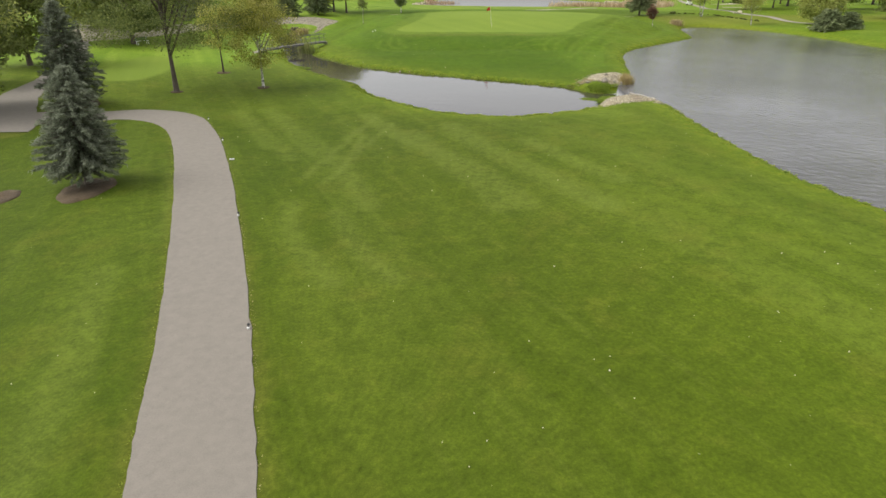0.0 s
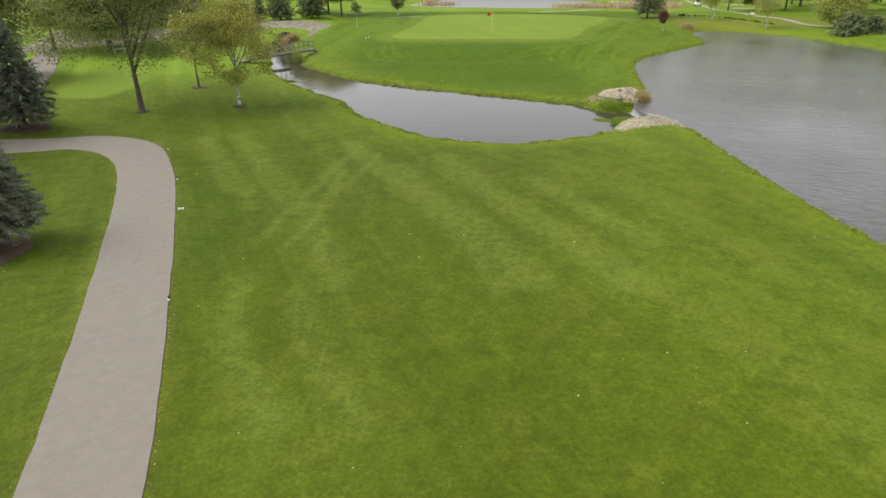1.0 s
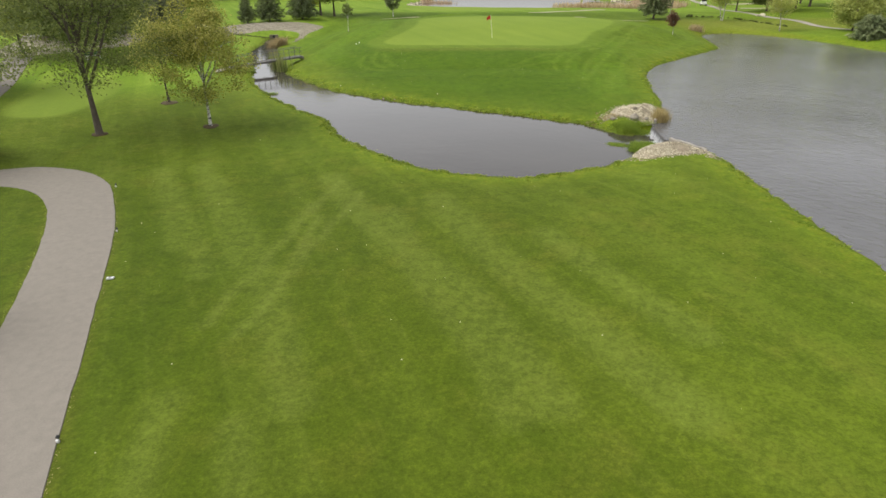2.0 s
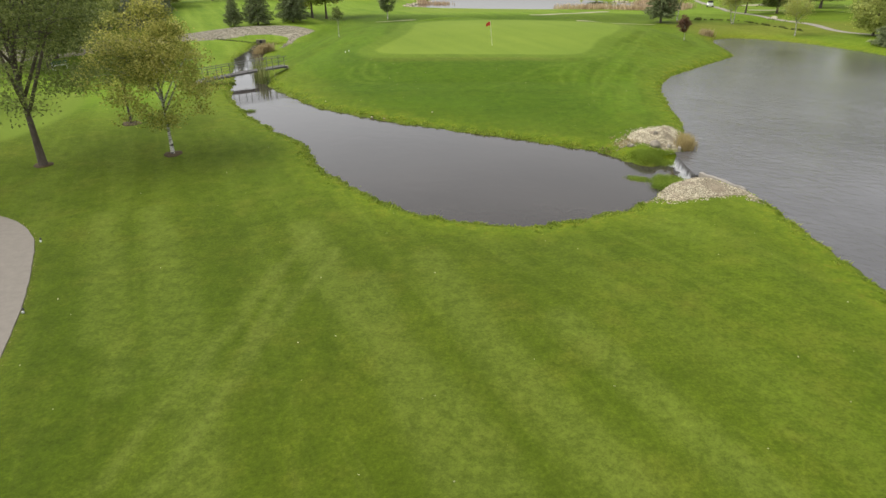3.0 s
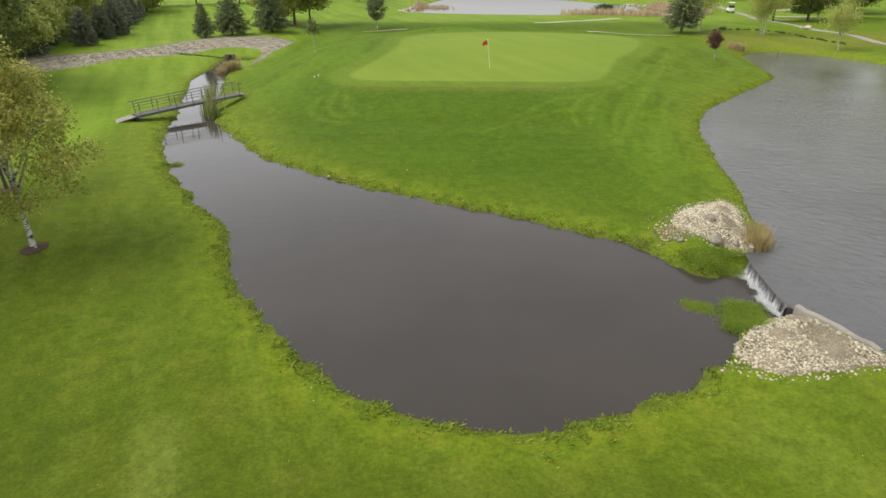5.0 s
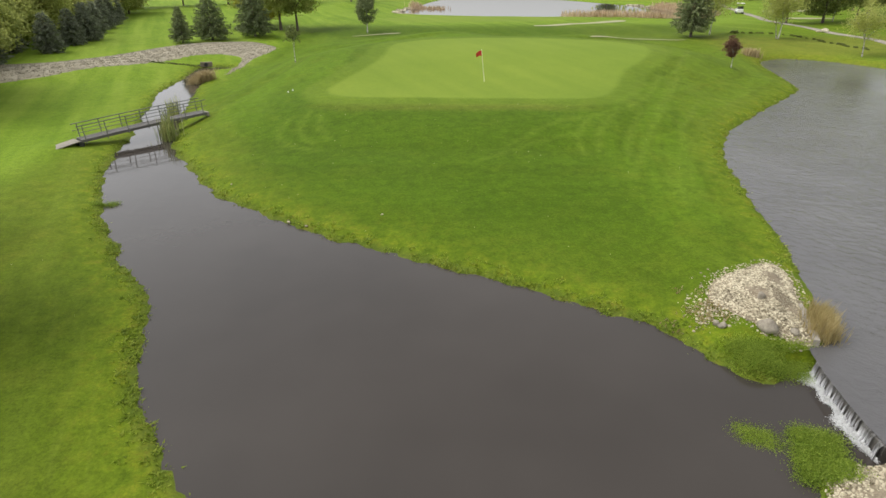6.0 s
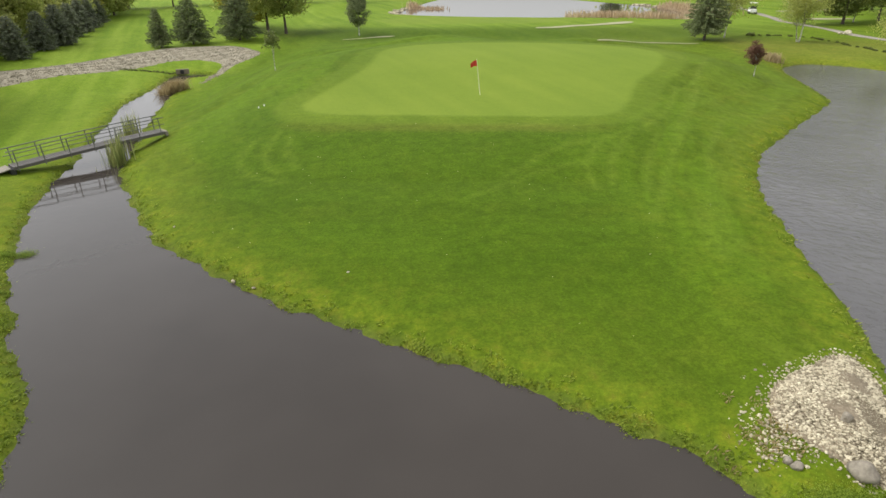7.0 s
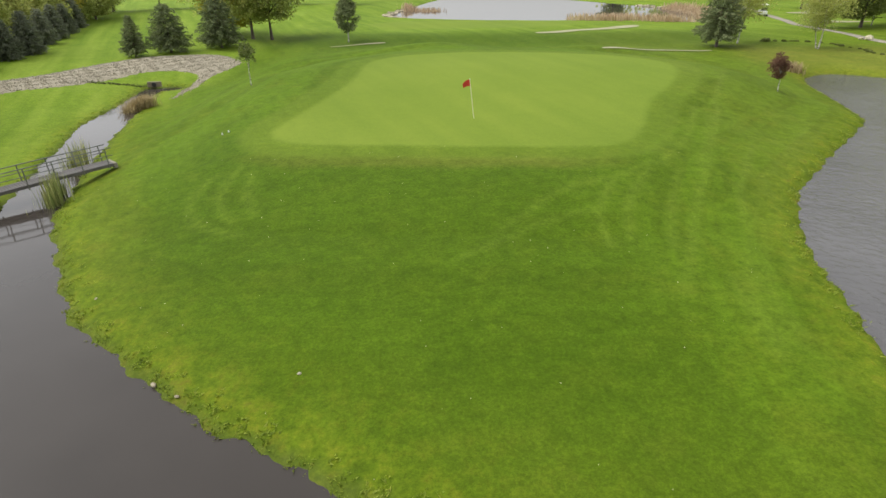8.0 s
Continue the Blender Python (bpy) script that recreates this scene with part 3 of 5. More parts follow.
def deciduous(name, seed, high, crown_base, radius, trunk_r, leaf, label, category="tree", clumps=120, per=60, size=0.16, fork=0.35,
              limbs=7, bark="bark", shape="round", flat=0.3, clump_r=0.55, droop=0.0, group="", lean=0.03, rise=0.0, layer=0.9, gaps=-0.08):
    """A broad-leaved tree: a tapered trunk, limbs, twigs, and a crown of small leaves in uneven clumps with gaps."""
    rng = np.random.default_rng(seed)
    root = empty(name, Matrix(), label, category, group)
    verts, faces = [], []
    top = high * (0.62 if shape != "column" else 0.9)
    bend = rng.normal(size=(6, 2)) * lean
    line = [(bend[:k + 1, 0].sum() * k * 0.4, bend[:k + 1, 1].sum() * k * 0.4, top * k / 5) for k in range(6)]
    line.insert(0, (0, 0, -0.15))
    tube(verts, faces, line, [trunk_r * 1.55, trunk_r * 1.2] + [trunk_r * (1 - 0.17 * k) for k in range(1, 6)], 9)
    piece("trunk", verts, faces, M[bark], root, smooth_shade=True)
    spine = [Vector(p) for p in line]

    def on_trunk(h):
        u = np.clip(h / top * 5 + 1, 1, 5.999)
        return spine[int(u)].lerp(spine[min(int(u) + 1, 6)], u - int(u))

    def envelope(h):
        u = np.clip((h - crown_base) / (high - crown_base), 0, 1)
        if shape == "cone":
            return radius * (1 - u) ** 0.8
        if shape == "column":
            return radius * np.sin(np.pi * (0.12 + 0.86 * u)) ** 0.7
        if shape == "dome":
            return radius * np.sqrt(np.clip(1 - (max(u, 0.18) - 0.18) ** 2 / 0.68, 0, 1)) * (0.75 + 0.25 * min(1, u * 5))
        if shape == "ovate":
            return radius * (np.clip(u / 0.34, 0, 1) ** 0.45 if u < 0.34 else (1 - (u - 0.34) / 0.68) ** 0.8)
        return radius * np.sin(np.pi * (0.1 + 0.86 * u)) ** 0.6

    verts, faces, tips = [], [], []
    for k in range(limbs):
        h0 = fork * high * rng.uniform(0.85, 1.1) + (top - fork * high) * (k / limbs) * 0.8
        a = 2.4 * k + rng.uniform(-0.4, 0.4)
        h1 = min(high * 0.95, h0 + (rng.uniform(0.25, 0.5) + rise) * (high - h0) + 0.4)
        r1 = envelope(h1) * rng.uniform(0.6, 0.9) * (1 - 0.5 * rise)
        p0 = on_trunk(h0)
        p3 = Vector((math.cos(a) * r1, math.sin(a) * r1, h1 - droop * r1 * 0.3))
        p1 = p0.lerp(p3, 0.35) + Vector((rng.normal() * (0.1 + rise), rng.normal() * (0.1 + rise), 0.10 * (h1 - h0) + 0.1))
        p2 = p0.lerp(p3, 0.7) + Vector((rng.normal() * 0.15, rng.normal() * 0.15, 0.08 * (h1 - h0)))
        w = trunk_r * (0.55 - 0.25 * k / limbs)
        tube(verts, faces, [p0, p1, p2, p3], [w, w * 0.7, w * 0.45, w * 0.15], 6)
        tips += [p2, p3]
        for j in range(4):
            q0 = (p1, p2)[j % 2].lerp((p2, p3)[j % 2], rng.uniform(0.1, 0.9))
            out = Vector((rng.normal(), rng.normal(), rng.normal() * 0.45 + 0.25)) * radius * 0.28
            q1 = q0 + out
            tube(verts, faces, [q0, q0.lerp(q1, 0.5) + Vector((0, 0, 0.08)), q1], [w * 0.32, w * 0.2, w * 0.07], 5)
            tips.append(q1)
    piece("branch_frame", verts, faces, M[bark], root, smooth_shade=True)

    centres = [np.array(t) for t in tips]
    tries = 0
    off = rng.uniform(-50, 50, 3)
    while len(centres) < clumps and tries < clumps * 30:
        tries += 1
        h = crown_base + (high - crown_base) * rng.uniform(0, 1)
        r = envelope(h)
        a, q = rng.uniform(0, 2 * math.pi), math.sqrt(rng.uniform(0.12, 1.0))
        lump = 1 + 0.35 * noise.noise(Vector((math.cos(a) * 1.5 + off[0], math.sin(a) * 1.5 + off[1], h * 0.55)))
        p = np.array((math.cos(a) * r * q * lump, math.sin(a) * r * q * lump, h - droop * r * q * 0.3))
        if noise.noise(Vector(p * (1.7 / max(1.0, radius * 0.45)) + off)) < gaps:
            continue
        centres.append(p)
    centres = np.array(centres)
    pts = np.repeat(centres, per, 0) + np.clip(rng.normal(size=(len(centres) * per, 3)), -1.9, 1.9) * clump_r * np.array([1, 1, 0.6 if droop == 0 else layer])
    pts[:, 2] = np.maximum(pts[:, 2], crown_base * 0.8)
    verts, faces = leaf_cards(rng, pts, size, flat)
    piece("crown", verts, faces, M[leaf], root)
    return root


def conifer(name, seed, high, radius, trunk_r, leaf, label, skirt=0.5, levels=20, around=11, sprays=11, spray=0.34, fullness=1.0, group=""):
    """A spruce or fir: whorls of drooping boughs, each with feathered sprays of needles."""
    rng = np.random.default_rng(seed)
    root = empty(name, Matrix(), label, "conifer", group)
    verts, faces = [], []
    tube(verts, faces, [(0, 0, -0.15), (0, 0, 0.1), (0.02, 0.01, high * 0.5), (0, 0, high * 0.97)], [trunk_r * 1.5, trunk_r, trunk_r * 0.6, trunk_r * 0.08], 8)
    piece("trunk", verts, faces, M["bark"], root, smooth_shade=True)
    bv, bf, cen, ax, sz = [], [], [], [], []
    for k in range(levels):
        u = (k + 0.3) / levels
        h = skirt + (high - skirt) * u ** 0.95
        reach = radius * (1 - u) ** (0.75 / fullness) * (0.55 + 0.45 * min(1, u * 7)) + 0.08
        n = max(4, int(around * (1 - 0.5 * u)))
        for b in range(n):
            a = 2 * math.pi * (b + 0.5 * (k % 2)) / n + rng.uniform(-0.25, 0.25)
            r = reach * rng.uniform(0.72, 1.12)
            fall = (0.30 - 0.55 * u) * r
            tip = np.array((math.cos(a) * r, math.sin(a) * r, h - fall + rng.normal() * 0.06))
            foot = np.array((0, 0, h + 0.05))
            tube(bv, bf, [foot, (foot + tip) / 2 + (0, 0, -0.04 * r), tip], [0.035, 0.022, 0.008], 4)
            m = max(3, int(sprays * (0.35 + 0.65 * r / radius)))
            for j in range(m):
                v = 0.18 + 0.85 * (j + rng.uniform(0, 1)) / m
                p = foot + (tip - foot) * v + (0, 0, -0.16 * r * v * (1 - v))
                swing = rng.uniform(-1.0, 1.0)
                way = np.array((math.cos(a + swing), math.sin(a + swing), rng.uniform(-0.5, 0.12)))
                for _ in range(4):
                    cen.append(p + way * spray * 0.35 + rng.normal(size=3) * spray * 0.22)
                    ax.append(way + rng.normal(size=3) * 0.45)
                    sz.append(spray * rng.uniform(0.75, 1.25) * (0.7 + 0.5 * r / radius))
    piece("branch_frame", bv, bf, M["bark"], root)
    cen, ax, sz = np.array(cen), np.array(ax), np.array(sz)[:, None]
    ax /= np.linalg.norm(ax, axis=1, keepdims=True)
    side = np.cross(ax, rng.normal(size=ax.shape))
    side /= np.linalg.norm(side, axis=1, keepdims=True)
    up = np.cross(ax, side)
    verts = np.stack([cen - ax * sz * 0.6, cen + side * sz * 0.13 + up * sz * 0.04, cen + ax * sz * 0.7, cen - side * sz * 0.13 + up * sz * 0.04], 1).reshape(-1, 3)
    k = np.arange(len(cen))[:, None] * 4
    piece("crown", verts.tolist(), np.concatenate([k + [0, 1, 2], k + [0, 2, 3]]).tolist(), M[leaf], root)
    return root


def stand(ob, x, y, turn=0.0, scale=1.0, sink=0.0, lean=0.0):
    ob.matrix_basis = Matrix.Translation((x, y, at(x, y) - sink)) @ pose(0, 0, 0, 0, lean, 0) @ pose(0, 0, 0, 0, 0, turn) @ Matrix.Diagonal((scale, scale, scale, 1))
    return ob


def again(ob, x, y, turn=0.0, scale=1.0, lean=0.0):
    twin = copy_thing(ob, Matrix())
    return stand(twin, x, y, turn, scale, 0.0, lean)


# ---- ground: one sheet to the horizon ----
def steps_between(*runs):
    out = []
    for a, b, step in runs:
        out += list(np.arange(a, b, step))
    return np.array(out + [runs[-1][1]])


gx = steps_between((-2600, -500, 300), (-500, -120, 20), (-120, -50, 2.5), (-50, -33, 1.0), (-33, 44, 0.32), (44, 66, 0.9), (66, 130, 2.5), (130, 500, 20), (500, 2600, 300))
gy = steps_between((-2600, -500, 300), (-500, -60, 40), (-60, -12, 4), (-12, 104, 0.32), (104, 134, 0.9), (134, 290, 2.2), (290, 600, 20), (600, 2900, 300))
GX, GY = np.meshgrid(gx, gy)
fx, fy = GX.ravel(), GY.ravel()
fz = ground(fx, fy)
nx, ny = len(gx), len(gy)
idx = np.arange(nx * ny).reshape(ny, nx)
quads = np.stack([idx[:-1, :-1], idx[:-1, 1:], idx[1:, 1:], idx[1:, :-1]], -1).reshape(-1, 4)
me = bpy.data.meshes.new("ground")
me.vertices.add(nx * ny)
me.vertices.foreach_set("co", np.stack([fx, fy, fz], 1).ravel())
me.loops.add(quads.size)
me.loops.foreach_set("vertex_index", quads.ravel())
me.polygons.add(len(quads))
me.polygons.foreach_set("loop_start", np.arange(len(quads)) * 4)
me.update(calc_edges=True)
me.polygons.foreach_set("use_smooth", np.ones(len(quads), bool))
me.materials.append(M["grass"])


def tint(name, values):
    layer = me.attributes.new(name, "FLOAT", "POINT")
    layer.data.foreach_set("value", np.asarray(values, np.float32))


d_green = signed(fx, fy, GREEN)
d_far_green, d_west_green = signed(fx, fy, FAR_GREEN), signed(fx, fy, WEST_GREEN)
d_shore = np.minimum(signed(fx, fy, POND), signed(fx, fy, LAKE))
d_path = np.minimum(off_line(fx, fy, PATH_LINE, False)[0], off_line(fx, fy, PATH_WEST, False)[0])
tint("green", np.maximum.reduce([smooth(0.55, -0.45, d_green), 0.35 * smooth(2.2, 1.5, d_green), 0.9 * smooth(1, -1, d_far_green), 0.95 * smooth(0.5, -0.5, d_west_green)]))
tint("bank", np.maximum(smooth(2.4, 0.3, d_shore), 0.35 * smooth(5.0, 1.0, d_shore) * smooth(44, 50, fy) * smooth(20, 10, fx)))
tint("mound", np.maximum(smooth(0.3, 1.2, d_green) * smooth(22, 14, d_green), 0.9 * smooth(9, 15, fx) * smooth(9, 4, d_shore) * smooth(47, 53, fy) * smooth(85, 70, fy)))
# mound's rough, two darker near-lawn patches, and painted shade in the hollow behind
tint("rough", 0.15 * smooth(0, -6, fx) * smooth(13, 19, fy) * smooth(37, 29, fy) + 0.3 * smooth(9, 2, fy) * smooth(6, 1, fx) + 0.7 * smooth(115, 119, fy) * smooth(135, 130, fy) * smooth(-22, -13, fx) * smooth(53, 40, fx) + smooth(0.6, 2.5, d_green) * smooth(36, 22, d_green) * smooth(79, 69, fy) * smooth(-14, -6, fx) * smooth(19, 8, fx))
tracks, bands = np.zeros(len(fx)), np.zeros(len(fx))
for line in TRACKS:
    tracks = np.maximum(tracks, 0.75 * smooth(0.3, 0.05, off_line(fx, fy, curve(line, False, 6), False)[0]))
for line in SWEEPS:
    tracks = np.maximum(tracks, 0.3 * smooth(0.42, 0.05, off_line(fx, fy, curve(line, False, 6), False)[0]))
for line in SWIRLS:
    tracks = np.maximum(tracks, 0.46 * smooth(0.36, 0.05, off_line(fx, fy, curve(line, False, 6), False)[0]))
for line, half_width in BANDS:
    bands = np.maximum(bands, smooth(half_width * 1.35, half_width * 0.5, off_line(fx, fy, curve(line, False, 6), False)[0]))
tint("track", tracks)
tint("band", 0.85 * bands)
tint("lush", np.maximum((1 - 0.65 * smooth(17, 25, fx)) * smooth(40, 54, fy) * smooth(-2, 4, fx - 4 + 0.62 * (fy - 40)), 0.3 * smooth(0, -6, fx) * smooth(35, 26, fy)))
# painted dimming of the near lawn, weaker towards the east
tint("south_dim", smooth(40, 29, fy) * (1 - 0.6 * smooth(4, 14, fx)))
tint("fairway", np.maximum(smooth(-17.5, -22, fx) * smooth(48, 58, fy), np.maximum(0.8 * smooth(124, 132, fy), 0.35 * smooth(39, 47, fx) * smooth(56, 82, fy))))
tint("mud", smooth(0.3, 0.02, np.minimum(signed(fx, fy, POND), signed(fx, fy, LAKE) + 0.15)))
tint("round", np.where(smooth(8, 14, fx) * smooth(9, 6, d_shore) * smooth(48, 52, fy) > 0.5, d_shore * 1.4 + 40, d_green))
d_lake_far = signed(fx, fy, LAKE)
tint("worn", np.maximum(0.45 * smooth(1.2, 1.9, d_green) * smooth(3.4, 2.4, d_green) * smooth(70, 67, fy) * smooth(16, 10, fx), np.maximum(0.6 * smooth(35, 40, fx) * smooth(95, 101, fy) * smooth(116, 109, fy), np.maximum(smooth(1.5, 1.05, d_path) * 0.35, smooth(1.3, 0.5, d_lake_far) * smooth(90, 96, fy) * 0.9))))
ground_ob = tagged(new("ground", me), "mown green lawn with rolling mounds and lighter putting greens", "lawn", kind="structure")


def sheet(name, line, z, material, label, grow=0.8):
    """A flat water surface that reaches a little under its banks."""
    mid = line.mean(0)
    bm = bmesh.new()
    ring = []
    n = len(line)
    for k in range(n):
        t = line[(k + 1) % n] - line[k - 1]
        out = np.array((t[1], -t[0])) / (np.linalg.norm(t) + 1e-9)
        ring.append(out)
    area = 0.5 * np.sum(line[:, 0] * np.roll(line[:, 1], -1) - np.roll(line[:, 0], -1) * line[:, 1])
    sign = 1 if area > 0 else -1
    verts = [bm.verts.new((*(line[k] + sign * grow * ring[k]), z)) for k in range(n)]
    bm.faces.new(verts if sign > 0 else verts[::-1])
    bmesh.ops.triangulate(bm, faces=bm.faces[:])
    return tagged(part(name, bm, material), label, "water", kind="structure")


sheet("water_1", POND, POND_Z, M["pond"], "still brownish-grey pond water", 0.55)
sheet("water_2", LAKE, LAKE_Z, M["lake"], "grey wind-rippled lake water", 0.35)
sheet("water_3", FAR_POND, FAR_Z, M["far_pond"], "bright still water of a far pond", 1.5)


def strip(name, line, width, material, label, lift=0.03, wobble=0.05, kind="structure", category="path", widen=(1, 1, 1, 1)):
    """A paved strip laid over the ground, with slightly uneven edges."""
    rng = np.random.default_rng(len(line))
    n = len(line)
    t = np.gradient(line, axis=0)
    width = width * np.interp(line[:, 1], [3, 22, 28, 32], widen)
    side = np.stack([-t[:, 1], t[:, 0]], 1) / np.linalg.norm(t, axis=1, keepdims=True)
    cols = np.array([-1.0, -0.985, -0.5, 0.0, 0.5, 0.985, 1.0])
    verts, faces = [], []
    edge = rng.normal(size=(n, 2)) * wobble
    for k in range(n):
        for c in cols:
            w = width[k] / 2 * c + (edge[k, 0] if c < -0.9 else edge[k, 1] if c > 0.9 else 0)
            verts.append((*(line[k] + side[k] * w), 0))
    v = np.array(verts)
    v[:, 2] = ground(v[:, 0], v[:, 1]) + lift
    v[np.arange(len(v)) % 7 == 0, 2] -= lift + 0.03
    v[np.arange(len(v)) % 7 == 6, 2] -= lift + 0.03
    for k in range(n - 1):
        for c in range(6):
            a = k * 7 + c
            faces.append((a, a + 1, a + 8, a + 7))
    ob = piece(name, v.tolist(), faces, material)
    return tagged(ob, label, category, kind=kind)


def dense(line, step):
    out = [line[0]]
    for a, b in zip(line[:-1], line[1:]):
        m = max(1, int(np.linalg.norm(b - a) / step))
        out += [a + (b - a) * (j + 1) / m for j in range(m)]
    return np.array(out)


strip("pavement_1", dense(PATH_LINE, 0.35), 2.46, M["asphalt"], "plain grey-beige asphalt cart path curving through the lawn", 0.024, 0.012, widen=(0.895, 0.97, 1.01, 1.24))
strip("pavement_2", dense(PATH_WEST, 0.6), 2.7, M["asphalt"], "grey asphalt cart path below trees", 0.035, 0.03)
strip("pavement_3", dense(PATH_EAST, 1.0), 1.25, M["concrete"], "pale far cart path beyond the lake", 0.05, 0.03)

# ---- trees and beds beside the near path ----
stand(conifer("blue_spruce", 3, 5.4, 2.0, 0.15, "spruce", "dense blue-grey spruce in an oval mulch bed", 0.85, 30, 16, 34, 0.165), -13.3, 18.1, 20, 0.9, lean=3)
stand(conifer("blue_spruce", 5, 6.6, 2.1, 0.17, "spruce", "tall blue-grey spruce beside the cart path", 0.8, 24, 13, 14, 0.3), -23.9, 34.9, 60)
stand(deciduous("shade_tree", 11, 12.0, 3.8, 6.1, 0.2, "locust", "broad dark green shade tree with a forked trunk", clumps=210, per=175, size=0.085, fork=0.22, limbs=11, shape="dome", clump_r=0.6, droop=0.2, lean=0.02, rise=0.3, layer=0.5), -19.7, 40.9, 0, lean=0)
stand(deciduous("birch", 21, 8.2, 1.9, 3.35, 0.10, "birch", "yellowing birch with a white spotted trunk", clumps=180, per=120, size=0.08, gaps=-0.03, layer=0.75, fork=0.26, limbs=12, bark="birch_bark", clump_r=0.31, droop=0.25, shape="ovate", lean=0.02), -13.5, 43.1, 0, 1.02, lean=1)
stand(deciduous("young_tree", 23, 7.0, 1.9, 1.9, 0.09, "birch", "slim yellow-green young tree in mulch", clumps=60, per=80, size=0.09, limbs=6, clump_r=0.38), -19.1, 49.4, 0, 0.96)


def bed(x, y, rx, ry, turn, label):
    """A bark mulch bed: a low uneven mound with a cut edge."""
    rng = np.random.default_rng(int(abs(x) * 100))
    c, q = math.cos(radians(turn)), math.sin(radians(turn))
    verts, faces, n = [], [], 28
    for ring in range(5):
        u = (1.0, 0.97, 0.7, 0.4, 0.1)[ring]
        for k in range(n):
            a = 2 * math.pi * k / n
            w = u * (1 + 0.05 * math.sin(3 * a + x) + 0.03 * math.sin(7 * a))
            lx, ly = rx * w * math.cos(a), ry * w * math.sin(a)
            verts.append((x + lx * c - ly * q, y + lx * q + ly * c, 0))
    v = np.array(verts)
    up = np.repeat([-0.05, 0.02, 0.04, 0.055, 0.06], n) + rng.normal(size=len(v)) * 0.012
    v[:, 2] = ground(v[:, 0], v[:, 1]) + up
    for ring in range(4):
        for k in range(n):
            a, b = ring * n + k, ring * n + (k + 1) % n
            faces.append((a, b, b + n, a + n))
    faces.append(tuple(range(4 * n, 5 * n)))
    return tagged(piece("mulch_bed", v.tolist(), faces, M["mulch"], smooth_shade=True), label, "mulch bed")


bed(-12.95, 17.4, 1.0, 1.7, 8, "oval brown bark mulch bed under the spruce")
bed(-13.5, 43.1, 0.5, 0.6, 0, "round dark mulch ring at the birch")
bed(-19.7, 40.9, 0.48, 0.5, 0, "thin mulch ring at the shade tree")
bed(-19.1, 49.4, 0.62, 0.7, 0, "brown mulch ring at the young tree")
bed(-23.9, 34.9, 1.3, 1.6, 0, "brown mulch bed under the tall spruce")
bed(-16.1, 16.5, 0.8, 1.0, 0, "small mulch bed on the lawn by the path")


# ---- small markers along the path ----
def path_light(x, y):
    root = empty("path_light", Matrix.Translation((x, y, at(x, y))) @ Matrix.Diagonal((0.62, 0.62, 0.7, 1)), "low black path light with a pale cap", "path light", "path lights")
    bm = bmesh.new()
    rod(bm, (0, 0, -0.05), (0, 0, 0.16), 0.03, 8)
    part("stake", bm, M["black"], root)
    bm = bmesh.new()
    rod(bm, (0, 0, 0.16), (0, 0, 0.23), 0.075, 10, 0.03)
    cap = part("cap", bm, M["black"], root)
    bm = bmesh.new()
    rod(bm, (0, -0.06, 0.0), (0, -0.06, 0.09), 0.055, 10, 0.06)
    part("lens", bm, M["white"], cap, "pale yellowish lens")
    return root


for lx, ly in ((-2.75, 7.15), (-5.6, 14.6), (-10.35, 25.7), (-13.15, 30.8)):
    path_light(lx, ly)
plate = empty("marker_plate", Matrix.Translation((-8.4, 21.7, at(-8.4, 21.7))) @ pose(0, 0, 0, 0, 0, 8), "small white marker plate lying in the grass", "marker")
bm = bmesh.new()
box(bm, 0.22, 0.12, 0.06, Matrix.Translation((0, 0, 0.04)), 0.01)
part("plate", bm, M["white"], plate)
bm = bmesh.new()
for k in range(2):
    box(bm, 0.09, 0.015, 0.01, Matrix.Translation((0, -0.03 + 0.05 * k, 0.074)))
part("lettering_bars", bm, M["black"], plate)


# ---- flag on the green ----
def flagstick(x, y, high):
    root = empty("flagstick", Matrix.Translation((x, y, at(x, y))) @ pose(0, 0, 0, 0, -6.5, 0), "pale flagstick with a red flag in the putting green", "flagstick")
    bm = bmesh.new()
    rod(bm, (0, 0, -0.1), (0, 0, high), 0.022, 10, 0.016)
    pole = part("pole", bm, M["pole"], root)
    bm = bmesh.new()
    rod(bm, (0, 0, high), (0, 0, high + 0.035), 0.026, 8, 0.01)
    part("knob", bm, M["white"], pole)
    verts, faces, nu, nv = [], [], 9, 6
    for side in (0.0, 0.006):
        for i in range(nu):
            for j in range(nv):
                u, w = i / (nu - 1), j / (nv - 1)
                verts.append((-0.02 - 0.44 * u, 0.07 * math.sin(5.0 * u + 1.4 * w) * u + side, high - 0.02 - 0.40 * w * (1 - 0.3 * u) - 0.2 * u * u))
    for i in range(nu - 1):
        for j in range(nv - 1):
            a = i * nv + j
            faces.append((a, a + nv, a + nv + 1, a + 1))
            b = a + nu * nv
            faces.append((b, b + 1, b + nv + 1, b + nv))
    piece("flag", verts, faces, M["flag"], root, "red cloth flag", True)
    return root


flagstick(6.7, 75.0, 2.4)


